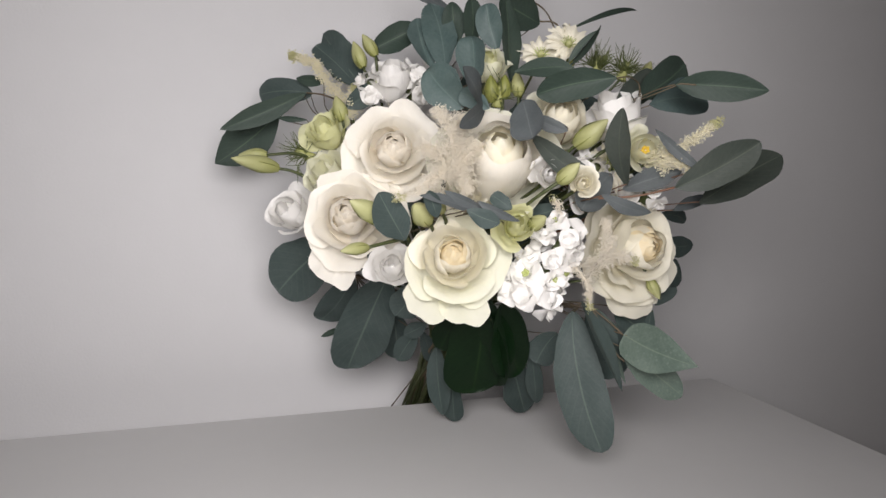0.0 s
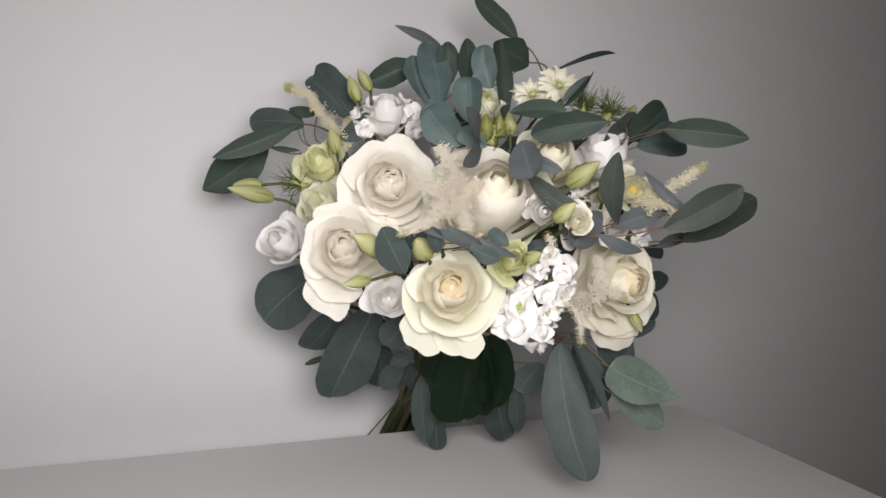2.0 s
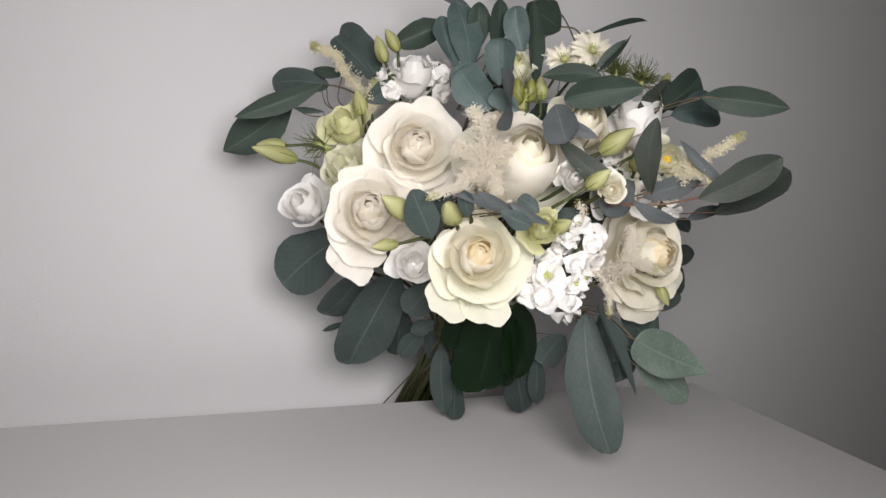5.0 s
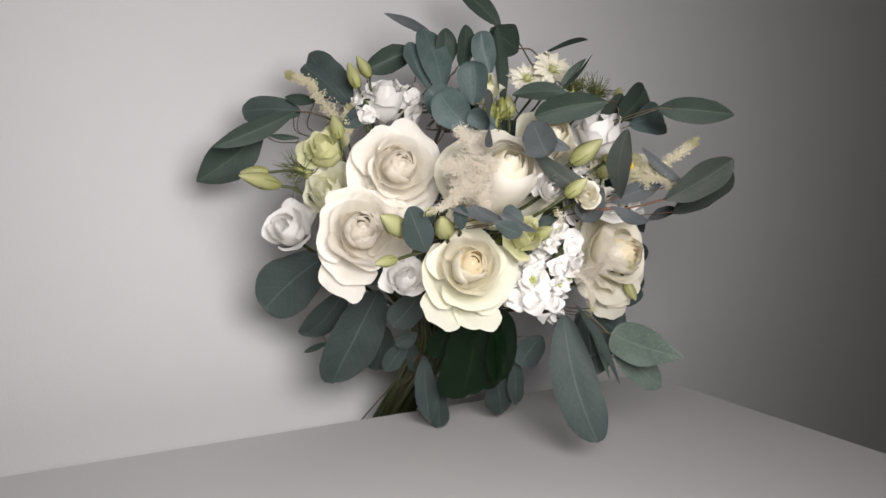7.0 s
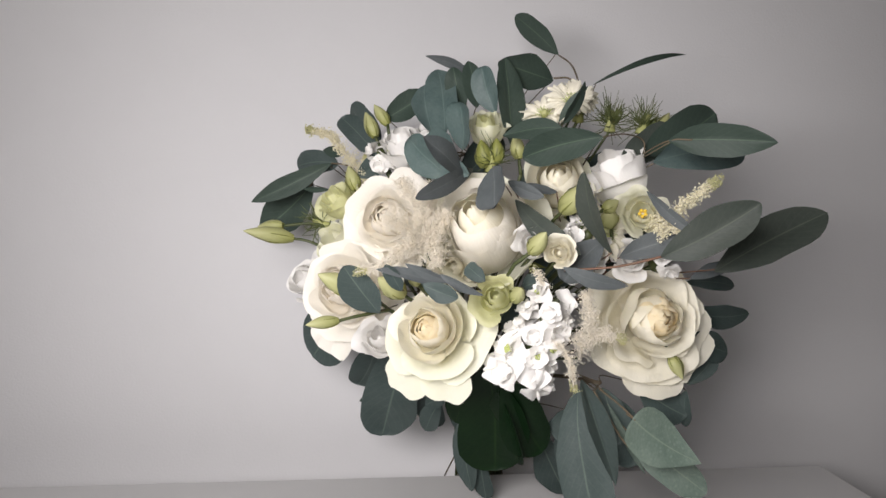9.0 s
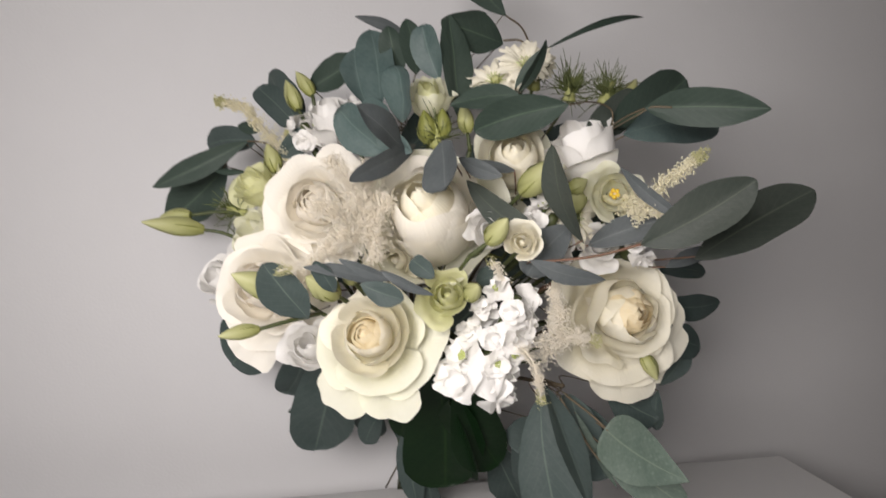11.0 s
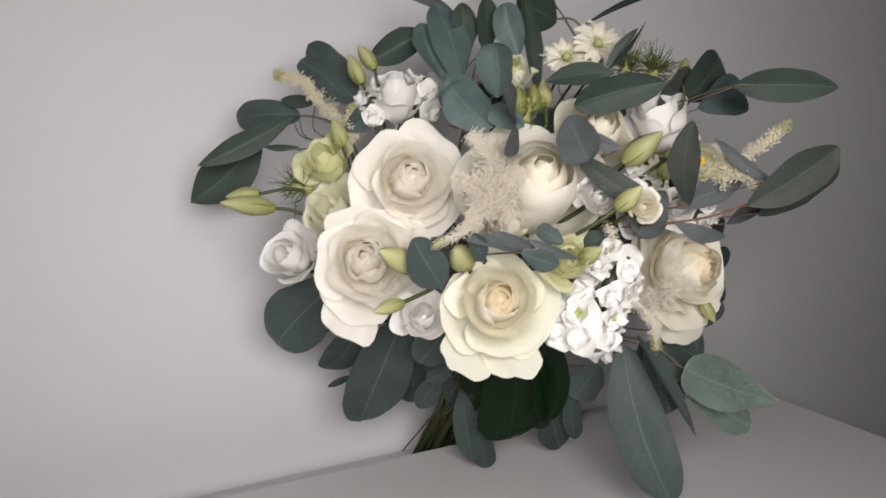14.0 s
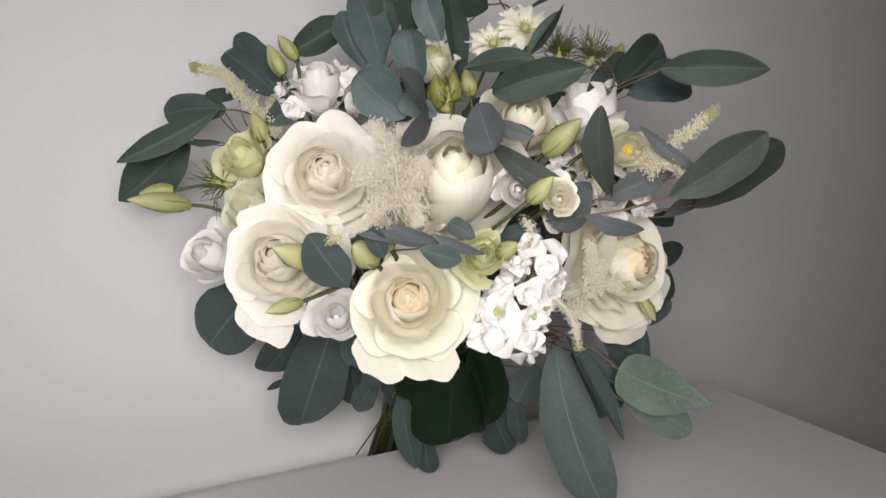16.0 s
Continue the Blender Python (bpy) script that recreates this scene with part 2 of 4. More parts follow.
def petal_mesh(m, p0, p1, p2, half, curl, phi, mat, wave=0.0, cup=0.0, nu=9, nv=9, seed=0.0, notch=0.0, name="petal"):
    """A petal: its middle line is a bow in (radius, height) from p0 over p1 to p2; it spans the angle +-half about phi, and its rim curls out."""
    v, f, uv = [], [], []
    for j in range(nv):
        s = j / (nv - 1)
        for i in range(nu):
            u = 2 * i / (nu - 1) - 1
            t = s * (1 - 0.05 * u * u - 0.20 * abs(u) ** 6 - notch * max(0, 1 - abs(u) * 3))
            r = (1 - t) ** 2 * p0[0] + 2 * t * (1 - t) * p1[0] + t * t * p2[0]
            z = (1 - t) ** 2 * p0[1] + 2 * t * (1 - t) * p1[1] + t * t * p2[1]
            k = max(0.0, (t - 0.68) / 0.32)
            turn = curl * k * k * (1 + 0.6 * abs(u))
            r += turn
            z -= turn * 0.8 * k
            wide = half * min(1.0, 0.35 + 1.1 * math.sqrt(max(t, 0)))
            a = phi + u * wide
            w = noise.noise(Vector((u * 2.2 + seed, t * 2.0, seed * 3.1)))
            r += w * wave * t + cup * u * u * t + 0.09 * r * u * t
            z += noise.noise(Vector((u * 2.6, seed + 5.0, t))) * wave * 0.8 * t
            v.append(m @ Vector((r * math.cos(a), r * math.sin(a), z)))
            uv.append(((u + 1) / 2, s))
    for j in range(nv - 1):
        for i in range(nu - 1):
            f.append((j * nu + i, j * nu + i + 1, (j + 1) * nu + i + 1, (j + 1) * nu + i))
    return mesh(name, v, f, mat, uv)


def toward(place, out=0.5, lift=0.0, side=0.0):
    """The way a flower looks: partly outwards from the bunch, partly to the viewer."""
    p = Vector(place)
    d = (p - HEARTH).normalized() * out + (EYE - p).normalized() * (1 - out)
    return (d.normalized() + Vector((side, 0, lift))).normalized()


def heart_mesh(m, radius, height, mat, folds=4):
    """The closed heart of a flower: a rounded core with wound folds."""
    v, f, uv = [], [], []
    nu, nv = 40, 16
    for j in range(nv):
        t = j / (nv - 1)
        r = radius * math.sqrt(max(0.0, 1 - t ** 5)) * (0.8 + 0.2 * t)
        for i in range(nu):
            a = 2 * math.pi * i / nu
            saw = (a * folds / 6.283 + 2.2 * t * t) % 1.0
            k = r * (0.86 + 0.24 * saw) + 0.0003
            v.append(m @ Vector((k * math.cos(a), k * math.sin(a), height * (t + 0.05 * (saw - 0.5) * t))))
            uv.append((i / nu, t))
    for j in range(nv - 1):
        f += [(j * nu + i, j * nu + (i + 1) % nu, (j + 1) * nu + (i + 1) % nu, (j + 1) * nu + i) for i in range(nu)]
    f.append(tuple((nv - 1) * nu + i for i in range(nu)))
    return mesh("heart", v, f, mat, uv)


def rose(place, axis, size, label, tones, opened=1.0, spin=0.0, count=22, stretch=1.0, droop=(), ruffle=1.0, drop=1.0, wide=1.0):
    """A rose: petals set in one spiral from the wound heart out to the open rim; droop gives the angles of petals that hang, drop how far the rims step down, wide how far petals wrap."""
    place = Vector(place)
    ob = thing("rose", FOOT, label, "rose", "roses in the bouquet")
    m = Matrix.Translation(place - Vector(axis).normalized() * 0.030 * size * stretch) @ frame_of(axis, 0) @ Matrix.Diagonal((size, size, size * stretch, 1))
    for k in range(count):
        w = k / (count - 1)
        j = lambda a: rnd.uniform(1 - a, 1 + a)
        if w < 0.55:  # the closed bud
            x = w / 0.55
            top, bow = (0.0010 + 0.0105 * x, 0.0435 - 0.0050 * x ** 1.3), (0.0100 + 0.0120 * x, 0.0365 - 0.0090 * x)
            half, curl = 1.70 - 0.40 * x, 0.0004 * x
        else:  # the open petals round it
            x = (w - 0.55) / 0.45
            top, bow = ((0.0145 + 0.0215 * x ** 0.9) * opened, 0.0375 - 0.0210 * drop * x ** 1.25), ((0.0225 + 0.0080 * x) * (0.4 + 0.6 * opened), 0.018 - 0.020 * x)
            half, curl = 1.25 - 0.25 * x, (0.0016 + 0.0052 * x) * opened
        top = (top[0] * j(0.04 + 0.05 * w), top[1] * j(0.012 + 0.05 * w))
        tone = tones[0 if w < 0.34 else 1 if w < 0.58 else 2 if w < 0.78 else 3]
        me = petal_mesh(m, (0.004, 0.0), bow, top, half * wide * j(0.08), curl * j(0.4), spin + k * 2.39996 + rnd.uniform(-0.22, 0.22), tone,
                        (0.0009 + 0.0024 * w) * ruffle, 0.0012 * w, 19, 13, rnd.uniform(0, 90))
        part("petal", me, ob)
    for a in droop:
        me = petal_mesh(m, (0.006, 0.0), (0.034, -0.004), (0.043, rnd.uniform(0.008, 0.014)), 0.52, 0.005, a, tones[3], 0.004, 0, 17, 11, rnd.uniform(0, 90))
        part("petal", me, ob)
    part("heart", heart_mesh(m, 0.0052, 0.0420, tones[0], 3), ob, "tightly wound heart")
    v, f = [], []
    bowl = m @ Vector((0, 0, -0.004))
    for k in range(5):
        a = 6.283 * k / 5
        b = len(v)
        for s in range(4):
            t = s / 3
            for u in (-1, 1):
                w = (1 - t) * 0.22 + 0.02
                r = 0.006 + 0.018 * t
                v.append(m @ Vector((r * math.cos(a + u * w), r * math.sin(a + u * w), -0.003 + 0.004 * t - 0.006 * t * t)))
        f += [(b + 2 * s, b + 2 * s + 1, b + 2 * s + 3, b + 2 * s + 2) for s in range(3)]
    part("calyx", mesh("calyx", v, f, SEPAL), ob)
    stem_to_foot(bowl, ob, 0.0026)
    return ob


def lisianthus(place, axis, size, label, mat, heart=None, opened=1.0, eye=False, first=0, wave=0.7):
    """A ruffled, half-open flower with thin wavy petals."""
    place = Vector(place)
    ob = thing("lisianthus", FOOT, label, "flower", "ruffled flowers in the bouquet")
    m = Matrix.Translation(place - Vector(axis).normalized() * 0.022 * size) @ frame_of(axis, rnd.uniform(0, 6)) @ Matrix.Diagonal((size, size, size, 1))
    part("heart", heart_mesh(m, 0.0030, 0.0200, heart or mat), ob)
    for k in range(first, 9):
        x = k / 8
        top = ((0.0030 + 0.0150 * x ** 1.2) * opened * rnd.uniform(0.93, 1.07), (0.0295 - 0.0085 * x ** 1.6) * rnd.uniform(0.95, 1.05))
        me = petal_mesh(m, (0.003, 0), (0.0095 + 0.0090 * x, 0.0205 - 0.0150 * x), top, (1.5 - 0.45 * x) * rnd.uniform(0.9, 1.1), (0.0004 + 0.0042 * x * x) * opened,
                        k * 2.39996 + rnd.uniform(-0.25, 0.25), (heart or mat) if x < 0.3 else mat, 0.0038 * wave * (0.4 + 0.6 * x), 0.0008 * x, 17, 10, rnd.uniform(0, 90))
        part("petal", me, ob)
    if eye:
        v, f = [], []
        for i in range(5):
            a = 6.283 * i / 5
            q = [m @ Vector((0.001 * math.cos(a), 0.001 * math.sin(a), 0.006)), m @ Vector((0.0022 * math.cos(a), 0.0022 * math.sin(a), 0.022))]
            tube_into(v, f, q, 0.0006, 0.0013, 5)
        part("stamens", mesh("stamens", v, f, YELLOW), ob, "golden yellow stamens")
    stem_to_foot(m @ Vector((0, 0, 0)), ob, 0.0018)
    return ob


def bud(base, tip, width, label, stalk=None, mat=BUD):
    """A closed flower bud: four petals wound round each other, small sepals and a bent stalk."""
    base, tip = Vector(base), Vector(tip)
    ob = thing("flower_bud", FOOT, label, "bud", "green buds in the bouquet")
    L = (tip - base).length
    width *= 0.80
    m = Matrix.Translation(base) @ frame_of(tip - base, rnd.uniform(0, 6))
    for i in range(4):
        v, f, uv = [], [], []
        nu, nv = 7, 10
        for j in range(nv):
            t = j / (nv - 1)
            r = width * 0.5 * (math.sin(math.pi * min(1, 0.10 + 0.90 * t) ** 0.85) ** 0.85) * (1 + 0.05 * i) + 0.0004
            for k in range(nu):
                u = 2 * k / (nu - 1) - 1
                a = i * 1.571 + u * 1.05 + t * 1.3
                rr = r * (1 + 0.10 * u)
                v.append(m @ Vector((rr * math.cos(a), rr * math.sin(a), L * t * (1 - 0.03 * u * u))))
                uv.append(((u + 1) / 2, t))
        for j in range(nv - 1):
            f += [(j * nu + k, j * nu + k + 1, (j + 1) * nu + k + 1, (j + 1) * nu + k) for k in range(nu - 1)]
        part("petal", mesh("petal", v, f, mat, uv), ob)
    v, f = [], []
    for k in range(5):
        a = 6.283 * k / 5
        line = [m @ Vector((width * 0.22 * math.cos(a), width * 0.22 * math.sin(a), -0.0005)),
                m @ Vector((width * 0.55 * math.cos(a), width * 0.55 * math.sin(a), L * 0.22)),
                m @ Vector((width * 0.60 * math.cos(a), width * 0.60 * math.sin(a), L * 0.5))]
        tube_into(v, f, smooth_line(line, 3), width * 0.09, width * 0.02, 4)
    part("calyx", mesh("calyx", v, f, SEPAL), ob)
    back = base - (tip - base).normalized() * 0.012
    stalk = [base] + [Vector(q) for q in (stalk or [back])]
    stem_to_foot(stalk[-1], ob, 0.0015, STEM, [(smooth_line(stalk, 5), 0.0012, 0.0014)])
    return ob


# ---- leaves ----
LEAF_MATS = {"pointed": EUCA_GREEN, "blunt": EUCA, "round": EUCA, "long": EUCA, "broad": EUCA}
WEST, EAST = (-0.35, 0.05, 0.26), (0.50, 0.0, 0.26)  # where leaves turned to one side look


def leaf_mesh(base, tip, width, style, twist, bend, mat, face=None):
    base, tip = Vector(base), Vector(tip)
    axis = tip - base
    L = axis.length
    a = axis.normalized()
    view = (Vector(face or EYE) - (base + tip) / 2).normalized()
    n = (view - a * view.dot(a)).normalized()
    n = Matrix.Rotation(radians(twist + rnd.uniform(-9, 9)), 3, a) @ n
    side = a.cross(n)
    seed = rnd.uniform(0, 99)
    nu, nv = 9, 15
    p, q = {"pointed": (0.85, 0.85), "blunt": (0.82, 0.63), "round": (0.68, 0.42), "long": (0.60, 0.46), "heart": (0.42, 0.95), "broad": (0.52, 0.34)}[style]
    peak = p / (p + q)
    top = peak ** p * (1 - peak) ** q
    fold, bow, wind = rnd.uniform(0.12, 0.30), rnd.uniform(-0.055, 0.055), rnd.uniform(-0.6, 0.6)
    v, f, uv = [], [], []
    for j in range(nv):
        s = j / (nv - 1)
        s = 0.5 - 0.5 * math.cos(math.pi * s)
        w = width / 2 * max(0.015, s ** p * (1 - s) ** q / top)
        for i in range(nu):
            u = 2 * i / (nu - 1) - 1
            wob = noise.noise(Vector((s * 3 + seed, u, seed))) * 0.05 * width
            h = -fold * w * (1 - abs(u)) + bend * L * 4 * (s * (1 - s)) + wob - 0.10 * w * u * u * math.sin(seed)
            edge = 1 + 0.06 * noise.noise(Vector((s * 7, seed, u))) + 0.20 * noise.noise(Vector((s * 2.6, seed * 1.7, 3.0 if u > 0 else -3.0))) * abs(u)
            turn = wind * (s - 0.4)
            across = side * math.cos(turn) + n * math.sin(turn)
            v.append(base + a * (L * s) + across * (u * w * edge) + side * (bow * L * 4 * s * (1 - s)) + n * h)
            uv.append(((u + 1) / 2, s))
    for j in range(nv - 1):
        f += [(j * nu + i, j * nu + i + 1, (j + 1) * nu + i + 1, (j + 1) * nu + i) for i in range(nu - 1)]
    return mesh("leaf", v, f, mat, uv)


class Branch:
    pass


branches = []


def branch(hub, label, mats=None, twig=TWIG):
    b = Branch()
    b.hub, b.mats, b.twig = Vector(hub) + Vector((0.004, 0.034, -0.006)), mats or LEAF_MATS, twig
    b.ob = thing("eucalyptus_branch", FOOT, label, "eucalyptus", "eucalyptus in the bouquet")
    b.lines = []
    branches.append(b)
    return b


def leaf(b, base, tip, width, style, twist=0.0, bend=0.1, mat=None, face=None, stalk=True):
    part("leaf", leaf_mesh(base, tip, width, style, twist, bend * 0.5, mat or b.mats[style], face), b.ob)
    base, tip = Vector(base), Vector(tip)
    mid = base.lerp(b.hub, 0.45) + Vector((0, 0.046, -0.006))
    if stalk and (base - b.hub).length > 0.004:
        b.lines.append((smooth_line([base + (tip - base) * 0.04, mid, b.hub], 4), 0.0004, 0.0006))


def twig(b, points, r=0.0007):
    b.lines.append((smooth_line(points, 6), r, r * 1.1))


def close_branches():
    for b in branches:
        stem_to_foot(b.hub, b.ob, 0.0019, b.twig, b.lines)


# ---- the room ----
def box(name, lo, hi, mat, bevel=0.0, parent=None, label="", kind=""):
    bm = bmesh.new()
    bmesh.ops.create_cube(bm, size=1)
    for v in bm.verts:
        v.co = Vector([(lo[i] + hi[i]) / 2 + v.co[i] * (hi[i] - lo[i]) for i in range(3)])
    if bevel:
        bmesh.ops.bevel(bm, geom=bm.edges[:], offset=bevel, segments=3, affect="EDGES", profile=0.5)
    me = bpy.data.meshes.new(name)
    bm.to_mesh(me)
    bm.free()
    me.materials.append(mat)
    return part(name, me, parent, label) if parent else tagged(new(name, me), label, kind=kind)


WALL_Y, TOP_Y, TOP_X = 0.748, 0.637, 0.576
box("wall_north", (-2.0, WALL_Y, -0.75), (3.2, WALL_Y + 0.1, 1.8), WALL, kind="structure", label="plain white painted wall behind the bouquet")
box("wall_east", (3.2, -2.6, -0.75), (3.3, WALL_Y + 0.1, 1.8), WALL, kind="structure", label="plain white painted side wall")
box("wall_west", (-2.1, -2.6, -0.75), (-2.0, WALL_Y + 0.1, 1.8), WALL, kind="structure", label="plain white painted side wall")
box("wall_south", (-2.0, -2.6, -0.75), (3.2, -2.5, 1.8), WALL, kind="structure", label="plain white painted wall")
box("floor", (-2.1, -2.6, -0.85), (3.3, WALL_Y + 0.1, -0.75), FLOORING, kind="structure", label="brown wooden floor")
box("ceiling", (-2.1, -2.6, 1.8), (3.3, WALL_Y + 0.1, 1.9), CEIL, kind="structure", label="plain white ceiling")

cabinet = thing("cabinet", ((TOP_X - 1.3) / 2, 0.0, -0.75), "white lacquered cabinet with a smooth plain top", "cabinet")
box("top", (-1.3, -0.35, -0.022), (TOP_X, TOP_Y, 0.0), LACQUER, 0.0012, cabinet)
box("body", (-1.28, -0.33, -0.75), (TOP_X - 0.02, TOP_Y - 0.02, -0.0225), LACQUER, 0.002, cabinet)
# added and unseen: holds the stems; full length keeps the gap from going dark
ledge = thing("wall_shelf", ((TOP_X - 1.3) / 2, WALL_Y, -0.068), "narrow white ledge behind the cabinet carrying the stems", "shelf")
box("board", (-1.28, TOP_Y + 0.004, -0.068), (TOP_X - 0.02, WALL_Y - 0.001, -0.0485), LACQUER, 0.001, ledge)

# ---- roses ----
WARM = (HEART, CREAM, CREAM, OUTER)
PINKISH = (PEACH, PEACH, BLUSH, BLUSH)
rose((0.173, 0.445, 0.177), toward((0.173, 0.445, 0.177), 0.15, 0.24), 0.95, "open cream rose with a warm yellow heart", WARM, 0.96, 0.4, 19, 1.0, (-2.15, -1.35))
rose((0.147, 0.510, 0.248), toward((0.147, 0.510, 0.248), 0.22, 0.08, 0.12), 0.98, "large open cream rose with blush folded heart", PINKISH, 1.0, 1.4, 21, ruffle=1.4)
rose((0.113, 0.503, 0.199), toward((0.113, 0.503, 0.199), 0.30, 0.20, 0.05), 1.05, "open cream rose beside drooping eucalyptus leaves", PINKISH, 1.0, 2.4, 21, 0.95, (-2.0,), 1.7)
rose((0.208, 0.456, 0.245), toward((0.208, 0.456, 0.245), 0.20, 0.45), 1.60, "half-open tall cream rose amid cream plumes", (CREAM, BLUSH, BLUSH, OUTER), 0.66, -1.4, 13, 1.22, drop=0.45, wide=1.3)
rose((0.328, 0.448, 0.182), (0.10, -0.97, 0.12), 1.20, "large loose cream rose with ruffled petals", (HEART, CREAM, CREAM, CREAM), 1.0, 3.1, 23, 0.85, (-1.4, -0.7), 2.0)
rose((0.264, 0.470, 0.275), toward((0.264, 0.470, 0.275), 0.3, 0.30), 1.0, "half-open cream rose under long leaves", (CREAM, CREAM, CREAM, OUTER), 0.74, 0.1, 13, 1.1, drop=0.6, wide=1.2)

# ---- ruffled flowers ----
lisianthus((0.158, 0.560, 0.309), toward((0.158, 0.560, 0.309), 0.3, 1.4), 1.22, "white ruffled flower near the top leaves", WHITE, opened=1.0, wave=0.6)
lisianthus((0.078, 0.577, 0.196), toward((0.078, 0.577, 0.196), 0.45, 0.55), 1.15, "white ruffled flower at the bouquet's edge", WHITE, opened=1.0, wave=0.9)
lisianthus((0.140, 0.480, 0.165), toward((0.140, 0.480, 0.165), 0.1, 0.45), 0.9, "small white ruffled flower beside the front rose", WHITE)
lisianthus((0.240, 0.437, 0.235), toward((0.240, 0.437, 0.235), 0.05, 0.15), 0.80, "small white half-open flower", WHITE, opened=0.85)
lisianthus((0.250, 0.409, 0.230), toward((0.250, 0.409, 0.230), 0.2, 0.1), 0.58, "small cream flower just opening", CREAM, opened=0.95)
lisianthus((0.300, 0.458, 0.288), (-0.45, -0.12, 0.85), 1.35, "white open flower with yellow stamens", WHITE, first=2, eye=True, opened=0.95, wave=0.7)
lisianthus((0.104, 0.564, 0.263), toward((0.104, 0.564, 0.263), 0.5, 0.5), 1.05, "lime green ruffled flower", LIME, wave=1.3)
lisianthus((0.105, 0.556, 0.228), toward((0.105, 0.556, 0.228), 0.4, 0.4), 1.30, "pale green ruffled flower under the lime one", PALE, wave=1.4)
lisianthus((0.215, 0.434, 0.200), toward((0.215, 0.434, 0.200), 0.2, 0.3), 0.85, "lime green half-open flower over white blossom", LIME, opened=0.9)
lisianthus((0.217, 0.502, 0.317), toward((0.217, 0.502, 0.317), 0.3, 0.6), 0.95, "pale green half-open flower among tall leaves", PALE, heart=LIME, opened=0.8, wave=1.3)
lisianthus((0.308, 0.425, 0.254), toward((0.308, 0.425, 0.254), 0.3, 0.0), 0.9, "pale green flower with yellow stamens", PALE, first=1, eye=True, opened=0.95)
lisianthus((0.302, 0.455, 0.266), toward((0.302, 0.455, 0.266), 0.3, 0.0), 0.7, "pale green small flower beside the white one", PALE, heart=LIME, opened=0.8)
lisianthus((0.190, 0.470, 0.215), toward((0.190, 0.470, 0.215), 0.2, 0.0), 0.9, "cream filler flower between the roses", CREAM)
lisianthus((0.275, 0.440, 0.222), toward((0.275, 0.440, 0.222), 0.2, 0.1), 0.8, "white flower behind the hanging leaf", WHITE)
lisianthus((0.306, 0.440, 0.225), toward((0.306, 0.440, 0.225), 0.2, 0.2), 0.7, "white flower above the loose rose", WHITE)


# ---- blossom spikes of many small florets ----
def floret_meshes(size, mat):
    """A small double blossom: a ring of broad rounded petals, and a tighter ruffled ring inside it."""
    v, f = [], []
    for ring, (count, reach, rise) in enumerate(((4, 1.0, 0.25), (3, 0.62, 0.75))):
        for k in range(count):
            a = 6.283 * k / count + ring * 0.7 + rnd.uniform(-0.25, 0.25)
            nu, nv, b = 6, 6, len(v)
            lift, dip, seed = rise * rnd.uniform(0.5, 1.5), rnd.uniform(0.2, 0.75), rnd.uniform(0, 50)
            for j in range(nv):
                t = j / (nv - 1)
                w = size * reach * 0.74 * math.sin(math.pi * (0.10 + 0.76 * t)) ** 0.65
                for i in range(nu):
                    u = 2 * i / (nu - 1) - 1
                    x = size * reach * t * (1 - 0.22 * u * u)
                    z = size * (lift * t - dip * t * t * t + 0.28 * u * u * t + 0.20 * noise.noise(Vector((u * 1.5, t * 1.7, seed))))
                    v.append(Vector((x * math.cos(a) - u * w * math.sin(a), x * math.sin(a) + u * w * math.cos(a), z)))
            for j in range(nv - 1):
                f += [(b + j * nu + i, b + j * nu + i + 1, b + (j + 1) * nu + i + 1, b + (j + 1) * nu + i) for i in range(nu - 1)]
    petals = mesh("petals", v, f, mat)
    v, f = [], []
    for k in range(5):
        a = 6.283 * k / 5
        q = [Vector((0, 0, -size * 0.1)), Vector((size * 0.17 * math.cos(a), size * 0.17 * math.sin(a), size * 0.30))]
        tube_into(v, f, q, size * 0.04, size * 0.09, 5)
    return petals, mesh("eye", v, f, GREEN_EYE)


FLORETS = [floret_meshes(0.0115, WHITE) for _ in range(7)]


def stock(centre, axis, length, radius, count, label, scale=1.0):
    """A spike of white florets round a hidden stalk."""
    centre, axis = Vector(centre), Vector(axis).normalized()
    ob = thing("stock_flower", FOOT, label, "flower", "white blossom spikes in the bouquet")
    turn = frame_of(axis)
    for k in range(count):
        a, t = k * 2.4 + rnd.uniform(-0.3, 0.3), (k + 0.5) / count
        out = turn @ Vector((math.cos(a), math.sin(a), 0))
        face = (out + axis * 0.5 * t + (EYE - centre).normalized() * 0.35 + Vector((rnd.uniform(-1, 1), rnd.uniform(-1, 1), rnd.uniform(-1, 1))) * 0.4).normalized()
        q = centre + axis * length * (t - 0.5) + out * radius * (1.05 - 0.35 * t) * rnd.uniform(0.9, 1.1)
        petals, eye = FLORETS[k % 7]
        m = Matrix.Translation(q) @ frame_of(face, rnd.uniform(0, 6)) @ Matrix.Scale(scale * rnd.uniform(0.75, 1.2) * (1.12 - 0.35 * t), 4)
        fl = part("floret", petals, ob, m=m)
        if k % 3 == 0:
            new("eye", eye).parent = fl
    stem_to_foot(centre - axis * length * 0.5, ob, 0.0025, STEM, [([centre - axis * length * 0.5, centre + axis * length * 0.5], 0.006, 0.003)])
    return ob


